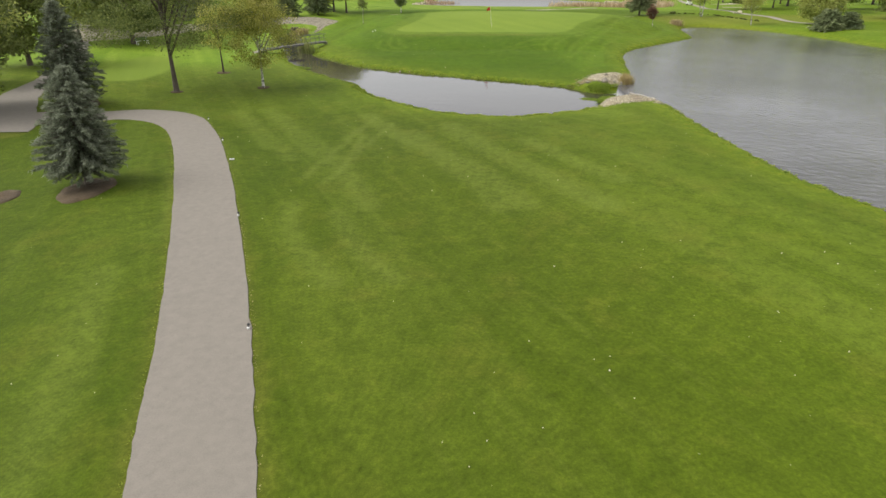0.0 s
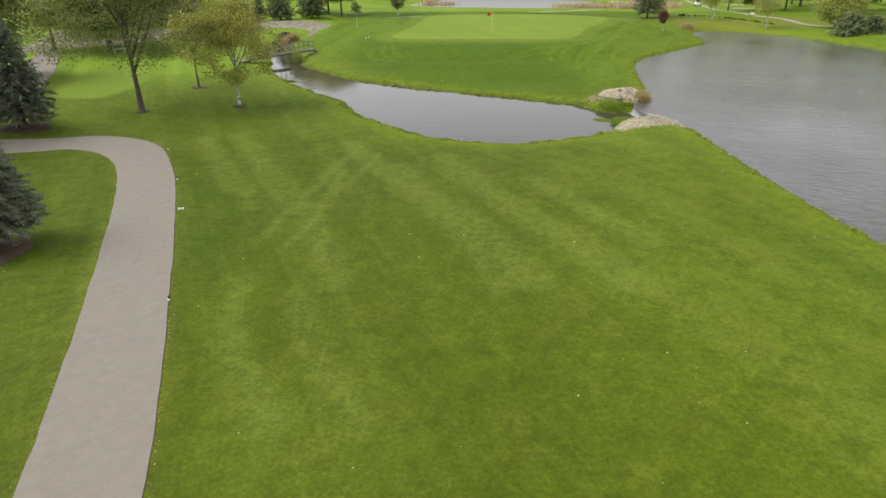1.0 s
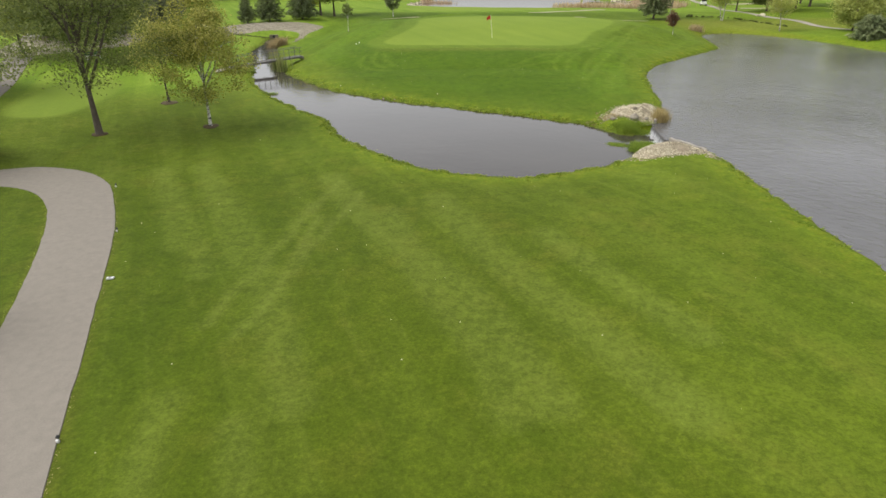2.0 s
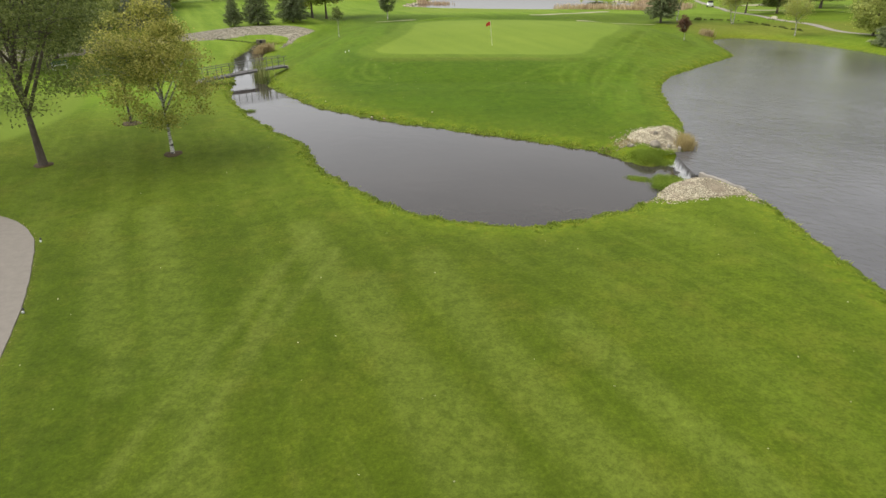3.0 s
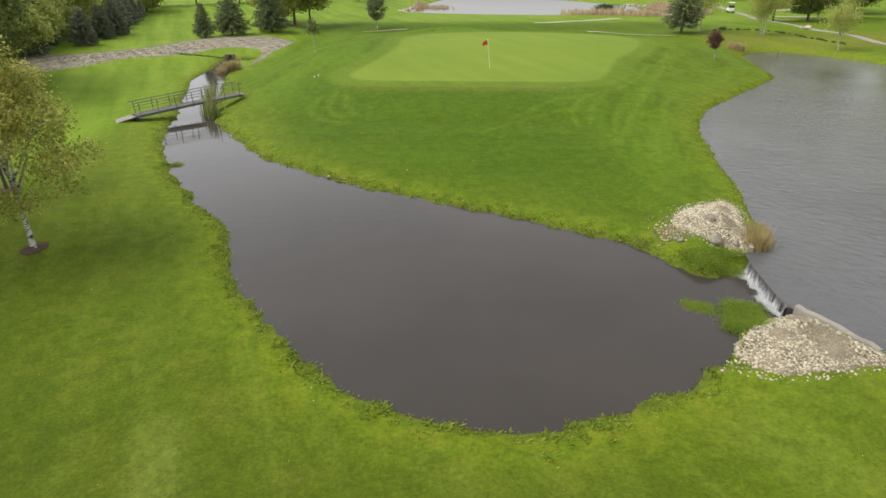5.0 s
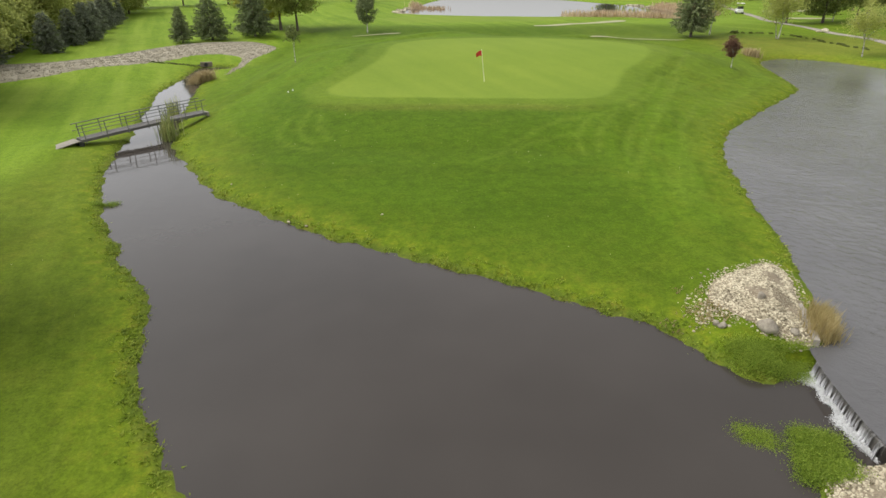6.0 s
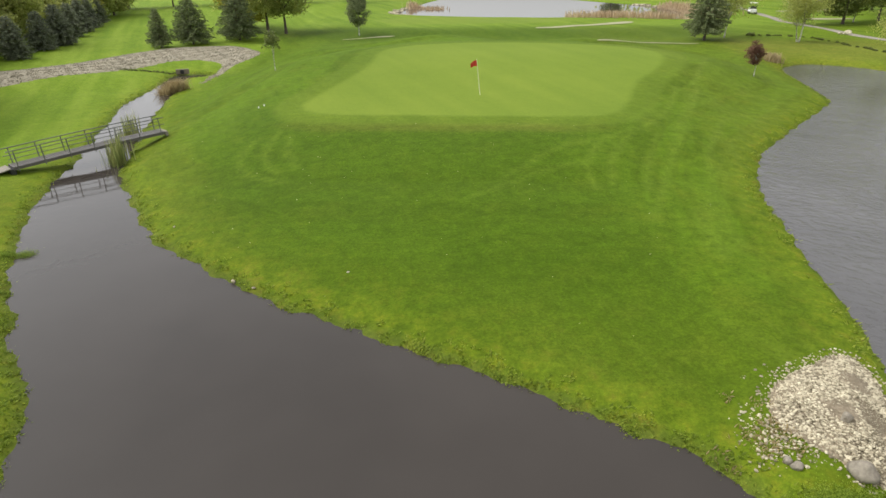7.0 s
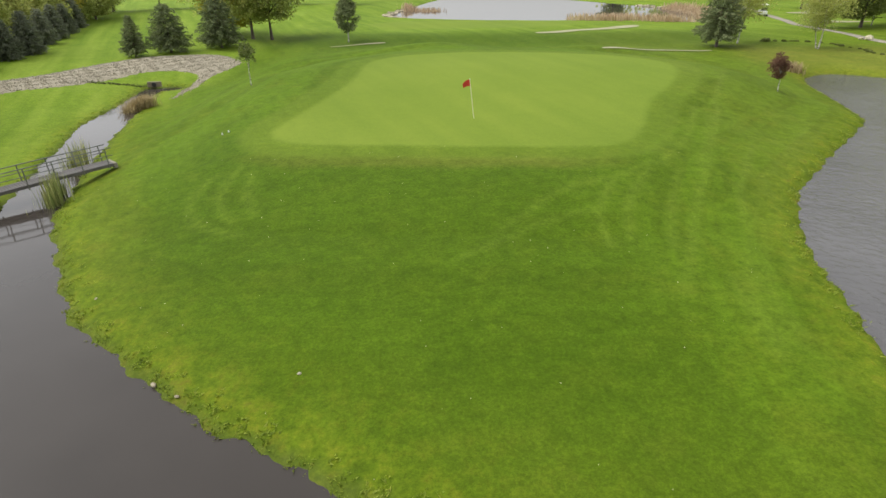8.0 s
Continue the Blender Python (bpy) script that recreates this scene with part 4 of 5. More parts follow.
# ---- stones ----
def stone_mesh(seed, detail=1, material="stone"):
    rng = np.random.default_rng(seed)
    bm = bmesh.new()
    bmesh.ops.create_icosphere(bm, subdivisions=detail, radius=0.5)
    off = Vector(rng.uniform(-9, 9, 3))
    for v in bm.verts:
        k = 1 + 0.42 * noise.noise(v.co * 2.1 + off) + (0.12 * noise.noise(v.co * 6 + off) if detail > 2 else 0)
        v.co = Vector((v.co.x * k * 1.15, v.co.y * k * 0.9, v.co.z * k * 0.7))
    me = bpy.data.meshes.new("stone")
    bm.to_mesh(me)
    bm.free()
    me.materials.append(M[material])
    if detail > 2:
        me.polygons.foreach_set("use_smooth", [True] * len(me.polygons))
    return me


def stone_colour(m, spread):
    """Lets stones of one material differ one by one."""
    nt = m.node_tree
    bsdf = nt.nodes["Principled BSDF"]
    link = bsdf.inputs["Base Color"].links[0]
    source = link.from_socket
    info, geo = nt.nodes.new("ShaderNodeObjectInfo"), nt.nodes.new("ShaderNodeNewGeometry")
    r = calc(nt, "FRACT", calc(nt, "ADD", info.outputs["Random"], geo.outputs["Random Per Island"]))
    tone = ramp(nt, r, [(0.0, (1 - spread, 1 - spread * 1.05, 1 - spread * 1.15)), (0.5, (1, 0.97, 0.93)), (1.0, (1 + spread * 0.7, 1 + spread * 0.7, 1 + spread * 0.65))])
    nt.links.new(mixed(nt, 1.0, source, tone, "MULTIPLY"), bsdf.inputs["Base Color"])


stone_colour(M["stone"], 0.58)
stone_colour(M["riprap"], 0.24)
STONES = [stone_mesh(50 + k) for k in range(8)]


def joined_stones(name, places, sizes, seed, material, parent=None):
    """Many small stones as one mesh."""
    rng = np.random.default_rng(seed)
    shapes = []
    for me_s in STONES:
        co = np.empty(len(me_s.vertices) * 3)
        me_s.vertices.foreach_get("co", co)
        shapes.append((co.reshape(-1, 3), [tuple(p.vertices) for p in me_s.polygons]))
    verts, faces, base = [], [], 0
    for p, r in zip(places, sizes):
        co, fs = shapes[rng.integers(len(shapes))]
        a = rng.uniform(0, 2 * math.pi)
        c, q = math.cos(a), math.sin(a)
        tilt = rng.uniform(-0.4, 0.4)
        v = co * r
        v = np.stack([v[:, 0] * c - v[:, 1] * q, v[:, 0] * q + v[:, 1] * c, v[:, 2] + tilt * v[:, 0]], 1) + p
        verts.append(v)
        faces += [tuple(i + base for i in fc) for fc in fs]
        base += len(co)
    return piece(name, np.concatenate(verts).tolist(), faces, M[material], parent)


def bank_of_stones(name, outline, rise, count, singles, sizes, seed, label, step=0.2, group="", core="gravel", top="stone", sandy=None):
    """A heaped bed inside an outline, with stones on it."""
    rng = np.random.default_rng(seed)
    lo, hi = outline.min(0) - 0.4, outline.max(0) + 0.4
    xs, ys = np.arange(lo[0], hi[0], step), np.arange(lo[1], hi[1], step)
    X, Y = np.meshgrid(xs, ys)
    d = signed(X.ravel(), Y.ravel(), outline)
    z = ground(X.ravel(), Y.ravel()) + rise * smooth(0.15, -1.1, d) + 0.05 * np.sin(3.1 * X.ravel()) * np.sin(2.7 * Y.ravel()) * smooth(0, -0.5, d) - 0.03 * (d > 0.05) - 0.1 * (d > 0.25)
    keep = (d < 0.4).reshape(X.shape)
    ids = np.arange(X.size).reshape(X.shape)
    ok = keep[:-1, :-1] & keep[1:, :-1] & keep[:-1, 1:] & keep[1:, 1:]
    faces = np.stack([ids[:-1, :-1], ids[:-1, 1:], ids[1:, 1:], ids[1:, :-1]], -1)[ok]
    used, inv = np.unique(faces, return_inverse=True)
    verts = np.stack([X.ravel(), Y.ravel(), z], 1)[used]
    root = empty(name, Matrix(), label, "stone bank", group)
    piece("gravel_bed", verts.tolist(), inv.reshape(-1, 4).tolist(), M[core], root, smooth_shade=True)
    pts = []
    while len(pts) < count + singles:
        c = rng.uniform(lo, hi, (count, 2))
        d = signed(c[:, 0], c[:, 1], outline)
        pts += c[d < rng.choice([-0.1, 0.05, 0.35], len(c), p=[0.7, 0.2, 0.1])].tolist()
    pts = np.array(pts[:count + singles])
    d = signed(pts[:, 0], pts[:, 1], outline)
    z = ground(pts[:, 0], pts[:, 1]) + rise * smooth(0.15, -1.1, d)
    r = rng.uniform(0, 1, len(pts)) ** 1.8 * (sizes[1] - sizes[0]) + sizes[0]
    if sandy:
        r = np.where(np.hypot((pts[:, 0] - sandy[0]) / sandy[2], (pts[:, 1] - sandy[1]) / sandy[3]) < rng.uniform(0.7, 1.15, len(pts)), np.minimum(r * 0.35, 0.028), r)
    P = np.column_stack([pts, z + r * 0.12])
    for k in range(singles):
        big = r[k] * 1.6
        ob = new("stone", STONES[k % len(STONES)])
        ob.parent = root
        ob.matrix_basis = Matrix.Translation(P[k]) @ pose(0, 0, 0, rng.uniform(-20, 20), rng.uniform(-20, 20), rng.uniform(0, 360)) @ Matrix.Diagonal((big, big, big, 1))
    if count:
        tagged(joined_stones("pebble_cover", P[singles:], r[singles:], seed, top, root), kind="stuff")
    return root


ROCKS_N = curve([(13.2, 44.9), (13.6, 45.9), (14.4, 46.5), (15.7, 47.2), (16.3, 47.4), (16.6, 46.9), (16.4, 45.9), (15.9, 44.4), (15.5, 43.2), (15.3, 42.5), (14.9, 42.6), (14.4, 43.0), (14.0, 43.5), (13.5, 44.2)], True, 4)
ROCKS_S = curve([(12.3, 36.0), (12.4, 36.9), (12.9, 37.4), (13.5, 37.8), (14.1, 38.2), (14.8, 38.3), (15.3, 37.6), (15.7, 36.5), (16.4, 35.6), (16.3, 34.9), (15.9, 34.6), (15.7, 35.2), (14.5, 35.0), (13.3, 34.9), (12.7, 35.3)], True, 4)
bank_of_stones("stone_bank", ROCKS_N, 0.26, 9500, 295, (0.022, 0.092), 71, "heap of pale fieldstones and gravel at the weir", 0.16, "stone banks at the weir", sandy=(15.4, 44.6, 0.35, 0.9))
bank_of_stones("stone_bank", ROCKS_S, 0.13, 6500, 295, (0.024, 0.092), 72, "low heap of pale rounded stones and gravel at the weir", 0.16, "stone banks at the weir", sandy=(14.8, 36.4, 0.75, 0.9))

for bx, by, br, sd in ((14.25, 43.15, 0.5, 81), (13.0, 43.4, 0.2, 82), (14.6, 44.5, 0.24, 83), (14.95, 42.9, 0.24, 86), (12.9, 43.6, 0.2, 87)):
    rock = new("boulder", stone_mesh(sd, 3, "boulder"))
    dd = float(signed(np.array([bx]), np.array([by]), ROCKS_N)[0])
    rock.matrix_basis = Matrix.Translation((bx, by, at(bx, by) + 0.28 * float(smooth(0.15, -1.1, np.array(dd))) + br * 0.24)) @ pose(0, 0, 0, 0, 0, sd * 37) @ Matrix.Diagonal((br, br * 1.1, br * 1.5, 1))
    tagged(rock, "round weathered grey boulder among pale stones", "boulder", "boulders at the weir")

def scattered_stones(name, seed, boxes, sizes, label):
    """Stones that have rolled off a heap into the grass."""
    rng = np.random.default_rng(seed)
    pts = np.concatenate([rng.normal((cx, cy), (sx, sy), (n, 2)) for cx, cy, sx, sy, n in boxes])
    pts = pts[(signed(pts[:, 0], pts[:, 1], POND) > 0.05) & (signed(pts[:, 0], pts[:, 1], LAKE) > 0.05)]
    r = rng.uniform(0, 1, len(pts)) ** 2 * (sizes[1] - sizes[0]) + sizes[0]
    ob = joined_stones(name, np.column_stack([pts, ground(pts[:, 0], pts[:, 1]) + r * 0.1]), r, seed, "stone")
    return tagged(ob, label, "stones", kind="stuff")


scattered_stones("loose_stones", 74, [(12.9, 44.7, 0.35, 0.45, 130), (13.2, 44.0, 0.35, 0.3, 120), (12.6, 43.9, 0.3, 0.4, 40), (14.2, 46.5, 0.6, 0.25, 30), (12.3, 35.7, 0.35, 0.25, 50)], (0.03, 0.12), "loose pale stones in the grass around the heaps")

for bx, by, br, sd in ((-3.15, 52.45, 0.2, 91), (-2.2, 51.9, 0.13, 92), (1.2, 52.6, 0.12, 93), (-7.4, 56.9, 0.11, 94)):
    rock = new("bank_stone", stone_mesh(sd, 2, "stone"))
    rock.matrix_basis = Matrix.Translation((bx, by, at(bx, by) + br * 0.12)) @ pose(0, 0, 0, 0, 0, sd * 41) @ Matrix.Diagonal((br, br * 0.8, br, 1))
    tagged(rock, "small pale stone in the grass of the bank", "stone", "pale stones on the bank")

# the long stone bank beyond the stream
RIPRAP = curve([(-50.3, 71.0), (-41.5, 83.6), (-37.5, 87.8), (-35.2, 91.2), (-33.1, 93.7), (-31.3, 96.6), (-29.9, 99.7), (-28.5, 102.7), (-26.2, 103.7), (-23.8, 103.5), (-22.3, 102.0), (-21.2, 95.8), (-20.5, 91.7),
                (-20.1, 91.7), (-20.3, 95.8), (-20.9, 101.3), (-20.2, 104.4), (-19.6, 107.9), (-20.6, 110.1), (-23.2, 112.3), (-26.5, 112.0), (-30.9, 110.8), (-33.6, 107.9), (-35.5, 104.0), (-36.9, 99.9), (-38.5, 96.4), (-41.8, 91.9), (-54.1, 84.4)], True, 5)
bank_of_stones("stone_bank", RIPRAP, 0.15, 19000, 0, (0.05, 0.15), 73, "long bank of grey-brown riprap stones below the fairway", 0.5, "", "riprap", "riprap")


# ---- weir between the lake and the pond ----
weir = empty("weir", Matrix(), "low concrete weir with a small white waterfall", "weir", kind="structure")
W0, W1 = Vector((15.1, 41.75, 0)), Vector((14.9, 38.45, 0))


def wall_between(name, a, b, thick, low, top, parent, material, steps=6):
    verts, faces = [], []
    a, b = Vector(a), Vector(b)
    side = Vector((-(b - a).y, (b - a).x, 0)).normalized() * thick / 2
    rng = np.random.default_rng(int(abs(a.x * 31 + a.y * 7)))
    for k in range(steps + 1):
        p = a.lerp(b, k / steps)
        j = rng.normal() * 0.015
        for off, z in ((-1, low), (-1, top - 0.03), (-0.88, top), (0.88, top), (1, top - 0.03), (1, low)):
            verts.append((p.x + side.x * off + j, p.y + side.y * off, z + (j if z > low else 0)))
    for k in range(steps):
        for q in range(6):
            i, j = k * 6 + q, k * 6 + (q + 1) % 6
            faces.append((i, j, j + 6, i + 6))
    faces += [tuple(range(6))[::-1], tuple(range(steps * 6, steps * 6 + 6))]
    return piece(name, verts, faces, material, parent)


wall_between("sill", W0, W1, 0.16, -0.6, 0.485, weir, M["wet_concrete"])
wall_between("wing_wall", (15.38, 42.45, 0), (15.95, 44.5, 0), 0.17, -0.4, 0.74, weir, M["concrete"], 10)
wall_between("wing_wall", (14.98, 38.3, 0), (16.1, 35.9, 0), 0.22, -0.4, 0.70, weir, M["concrete"], 8)


def fall_material():
    m, nt, bsdf, _ = nodes_of("falling_water")
    streaks = noise_at(nt, 1.0, 4.0, 0.7, (3.0, 16.0, 1.2))
    col = ramp(nt, streaks, [(0.36, (0.16, 0.16, 0.17)), (0.46, (0.36, 0.36, 0.37)), (0.54, (0.62, 0.62, 0.63)), (0.62, (0.80, 0.81, 0.82))])
    sep = nt.nodes.new("ShaderNodeSeparateXYZ")
    nt.links.new(nt.nodes.new("ShaderNodeTexCoord").outputs["Object"], sep.inputs[0])
    # clear dark water at the crest breaks into white on its way down
    broken = ramp(nt, calc(nt, "ADD", calc(nt, "MULTIPLY", sep.outputs[2], 2.0), calc(nt, "MULTIPLY_ADD", streaks, 0.5, -0.25)), [(0.35, (1, 1, 1)), (0.85, (0, 0, 0))])
    nt.links.new(mixed(nt, broken, (0.11, 0.105, 0.10), col), bsdf.inputs["Base Color"])
    bsdf.inputs["Roughness"].default_value = 0.25
    bumped(nt, bsdf, streaks, 0.8, 0.05)
    return m


M["fall"] = fall_material()
rng_w = np.random.default_rng(9)
verts, faces, nu, nv = [], [], 300, 7
# separate strands of water over the crest, with dark wet concrete between them
thick = [max(0.0, 0.8 * noise.noise(Vector((19.0 * i / nu, 4.0, 0))) + noise.noise(Vector((105.0 * i / nu, 9.0, 0))) + 0.1) for i in range(nu)]
for i in range(nu):
    for j in range(nv):
        u, w = i / (nu - 1), j / (nv - 1)
        p = W0.lerp(W1, 0.01 + 0.98 * u)
        reach = -0.085 - (0.06 + 0.10 * min(1.0, thick[i] * 1.6)) * w ** 0.7
        verts.append((p.x + reach + rng_w.normal() * 0.006, p.y, 0.5 - 0.5 * w ** 1.7 + rng_w.normal() * 0.006))
for i in range(nu - 1):
    if min(thick[i], thick[i + 1]) <= 0.0:
        continue
    for j in range(nv - 1):
        a = i * nv + j
        faces.append((a, a + 1, a + nv + 1, a + nv))
piece("waterfall", verts, faces, M["fall"], weir, "white streaks of falling water", True)
# broken foam at the foot: small flecks, thick at the wall and thinning out over the pond
u = rng_w.uniform(0.0, 1.0, 15000)
swell = 0.55 + 0.45 * np.sin(7 * u + 1) * np.sin(17 * u + 0.5)
away = np.abs(rng_w.normal(size=len(u))) * 0.17 * swell * np.where(u > 0.8, 0.6, 1.0)
foot_x = W0.x + (W1.x - W0.x) * u - 0.16 - away
foot_y = W0.y + (W1.y - W0.y) * u + rng_w.normal(size=len(u)) * 0.05
lift = 0.015 + 0.13 * np.exp(-away / 0.08) * rng_w.uniform(0, 1, len(u))
verts, faces = leaf_cards(rng_w, np.column_stack([foot_x, foot_y, lift]), 0.02, 0.6, 1.3)
piece("foam", verts, faces, M["foam"], weir, "white foam on the pond")


# ---- foot bridge over the stream ----
def foot_bridge(a, b, width):
    a, b = Vector(a), Vector(b)
    span = (b - a).length
    turn = math.degrees(math.atan2((b - a).y, (b - a).x))
    pitch = math.degrees(math.atan2(b.z - a.z, math.hypot((b - a).x, (b - a).y)))
    root = empty("foot_bridge", Matrix.Translation(a) @ pose(0, 0, 0, 0, -pitch, turn), "grey steel foot bridge with pipe railings over the stream", "bridge")

    def crown(x):
        return 0.04 * math.sin(math.pi * x / span)

    for side in (-1, 1):
        verts, faces, n = [], [], 14
        for k in range(n + 1):
            x = span * k / n
            for y, z in ((-0.05, -0.15), (0.05, -0.15), (0.05, -0.03), (-0.05, -0.03)):
                verts.append((x, side * (width / 2 - 0.05) + y, z + crown(x)))
        for k in range(n):
            for q in range(4):
                i, j = k * 4 + q, k * 4 + (q + 1) % 4
                faces.append((i, j, j + 4, i + 4))
        faces += [(3, 2, 1, 0), tuple(range(n * 4, n * 4 + 4))]
        piece("girder", verts, faces, M["deck"], root, "dark weathered steel girder")
    n = 62
    me_b = None
    for k in range(n):
        x = span * (k + 0.5) / n
        if me_b is None:
            bm = bmesh.new()
            box(bm, span / n - 0.012, width, 0.05, Matrix(), 0.006)
            plank = part("plank", bm, M["deck"], root)
            me_b = plank.data
        else:
            plank = new("plank", me_b)
            plank.parent = root
        plank.matrix_basis = Matrix.Translation((x, 0, crown(x) + random.uniform(-0.004, 0.004)))
    for side in (-1, 1):
        y = side * (width / 2 - 0.02)
        for k in range(7):
            x = 0.25 + (span - 0.5) * k / 6
            bm = bmesh.new()
            rod(bm, (x, y, crown(x) - 0.25), (x, y, crown(x) + 0.92), 0.03, 8)
            part("post", bm, M["steel"], root)
        for high, name in ((0.92, "handrail"), (0.5, "mid_rail")):
            verts, faces = [], []
            tube(verts, faces, [(span * k / 14 - (0.1 if k == 0 else 0) + (0.1 if k == 14 else 0), y, high + crown(span * k / 14)) for k in range(15)], [0.03 if high > 0.6 else 0.022] * 15, 8)
            piece(name, verts, faces, M["steel"], root, smooth_shade=True)
    bm = bmesh.new()
    box(bm, 0.2, width, 0.3, Matrix.Translation((span + 0.1, 0, -0.13)), 0.03)
    part("abutment", bm, M["concrete"], root, "pale concrete sill at the end of the deck")
    bm = bmesh.new()
    box(bm, 0.3, width - 0.1, 0.9, Matrix.Translation((-0.05, 0, -0.52)), 0.03)
    part("abutment", bm, M["black"], root, "dark timber sill under the deck")
    bm = bmesh.new()
    box(bm, 1.5, width, 0.07, Matrix.Translation((-0.86, 0, -0.12)) @ pose(0, 0, 0, 0, -7, 0), 0.02)
    part("ramp", bm, M["concrete"], root, "pale flagstone ramp up to the deck")
    return root


foot_bridge((-19.9, 64.1, 0.76), (-14.4, 70.8, 1.04), 1.0)


# ---- reeds, brush and bank weeds ----
def blades(name, seed, spots, high, spread, per, material, label, category, kind="", lean=0.35, wide=0.03):
    """Clumps of upright blades; spots are places on the plan."""
    rng = np.random.default_rng(seed)
    spots = np.asarray(spots, float)
    foot = np.repeat(spots, per, 0) + rng.normal(size=(len(spots) * per, 2)) * spread
    z = ground(foot[:, 0], foot[:, 1]) - 0.03
    n = len(foot)
    h = high * rng.uniform(0.45, 1.15, n)
    a = rng.uniform(0, 2 * math.pi, n)
    off = np.stack([np.cos(a), np.sin(a)], 1) * (h * lean * rng.uniform(0.2, 1.2, n))[:, None]
    w = np.stack([-np.sin(a + 0.6), np.cos(a + 0.6)], 1) * wide * rng.uniform(0.6, 1.5, n)[:, None]
    low = np.column_stack([foot, z])
    mid = np.column_stack([foot + off * 0.35, z + h * 0.6])
    tip = np.column_stack([foot + off, z + h])
    w3 = np.column_stack([w, np.zeros(n)])
    verts = np.stack([low - w3, low + w3, mid + w3, mid - w3, tip], 1).reshape(-1, 3)
    k = np.arange(n)[:, None] * 5
    faces = (k + [0, 1, 2, 3]).tolist() + (k + [3, 2, 4]).tolist()
    ob = piece(name, verts.tolist(), faces, M[material])
    return tagged(ob, label, category, kind=kind)


blades("cattail_clump", 31, [(-15.5, 66.9), (-16.1, 68.0), (-15.2, 66.5)], 1.8, 0.30, 75, "reed", "tall green-brown cattails in the stream by the bridge", "reeds", lean=0.12, wide=0.022)
blades("cattail_clump", 32, [(-17.5, 72.0), (-18.1, 73.6)], 1.8, 0.30, 75, "reed", "thin green-brown cattails on the stream bank", "reeds", lean=0.12, wide=0.022)
blades("ornamental_grass", 33, [(15.8, 42.9), (16.0, 43.3), (16.2, 43.7)], 0.72, 0.2, 800, "tawny", "tawny clump of tall grass at the weir wall", "grass clump", lean=0.4, wide=0.007)
blades("brush", 34, [(-22.3, 88.0), (-21.9, 88.5), (-21.6, 88.9)], 1.15, 0.36, 800, "tan_brush", "tan-brown brush over the stream", "brush", lean=0.9, wide=0.016)
blades("brush", 35, [(39.0, 100.0), (39.5, 100.3), (39.0, 100.2)], 0.85, 0.45, 150, "tan_brush", "tawny brush at the head of the lake", "brush", lean=0.5, wide=0.03)
far_marsh = np.random.default_rng(6).uniform((21, 145), (55, 180), (420, 2))
far_marsh = far_marsh[(signed(far_marsh[:, 0], far_marsh[:, 1], FAR_POND) < 5) & (far_marsh[:, 0] > 25.5 + 0.2 * (far_marsh[:, 1] - 152)) & (far_marsh[:, 1] < 178)]
blades("brush", 36, far_marsh, 1.3, 1.1, 40, "russet", "wide bed of russet reeds in the far pond", "brush", "stuff", 0.4, 0.06)
blades("brush", 37, np.random.default_rng(5).uniform((-6, 176), (1, 184), (26, 2)), 1.8, 1.0, 60, "russet", "tall russet brush on the far pond's point", "brush", "stuff", 0.4, 0.08)


blades("brush", 38, [(-31.6 + 0.42 * k, 97.3 + 0.06 * k) for k in range(16)], 0.2, 0.22, 40, "dark_weed", "dark low weeds at the stream's end", "brush", "stuff", 0.8, 0.02)


def along(line, count, seed, reach, keep=None):
    """Random places along the water's edge of an outline."""
    rng = np.random.default_rng(seed)
    k = rng.integers(0, len(line), count)
    u = rng.uniform(0, 1, count)[:, None]
    p = line[k] * (1 - u) + line[(k + 1) % len(line)] * u + rng.normal(size=(count, 2)) * reach
    return p if keep is None else p[keep(p[:, 0], p[:, 1])]


edge = along(POND, 3000, 41, 0.30)
d_edge = signed(edge[:, 0], edge[:, 1], POND)
edge = edge[(d_edge > -0.25) & ~((edge[:, 0] > 13.9) & (edge[:, 1] > 37.9) & (edge[:, 1] < 42.2))]
blades("bank_weeds", 42, edge[::2], 0.105, 0.10, 9, "weed", "ragged yellow-green weeds along the pond's edge", "bank weeds", "stuff", 1.6, 0.024)
edge = along(LAKE, 1900, 43, 0.26, lambda x, y: (x < 45) & (y > 8))
d_edge = signed(edge[:, 0], edge[:, 1], LAKE)
edge = edge[(d_edge > -0.08) & ~((edge[:, 1] > 37.5) & (edge[:, 1] < 47))]
blades("bank_weeds", 44, edge[::2], 0.09, 0.10, 8, "weed", "yellow-green grass fringe along the lake", "bank weeds", "stuff", 2.2, 0.026)


# dry tufts along the cart path's edges
tuft_rng = np.random.default_rng(52)
way = dense(PATH_LINE[(PATH_LINE[:, 1] > -8) & (PATH_LINE[:, 0] > -23)], 0.1)
across = np.gradient(way, axis=0)
across = np.stack([across[:, 1], -across[:, 0]], 1) / np.linalg.norm(across, axis=1, keepdims=True)
half = 1.23 * np.interp(way[:, 1], [3, 22, 28, 32], (0.895, 0.97, 1.01, 1.24))[:, None] + tuft_rng.uniform(0.0, 0.06, (len(way), 1))
keep = tuft_rng.uniform(0, 1, len(way)) < 0.7
blades("edge_tufts", 53, (way + across * half)[keep], 0.045, 0.03, 6, "tan_brush", "dry tan grass tufts along the cart path", "grass tufts", "stuff", 1.6, 0.012)
blades("edge_tufts", 54, (way - across * half)[keep], 0.05, 0.03, 6, "weed", "green grass tufts along the cart path", "grass tufts", "stuff", 1.6, 0.012)


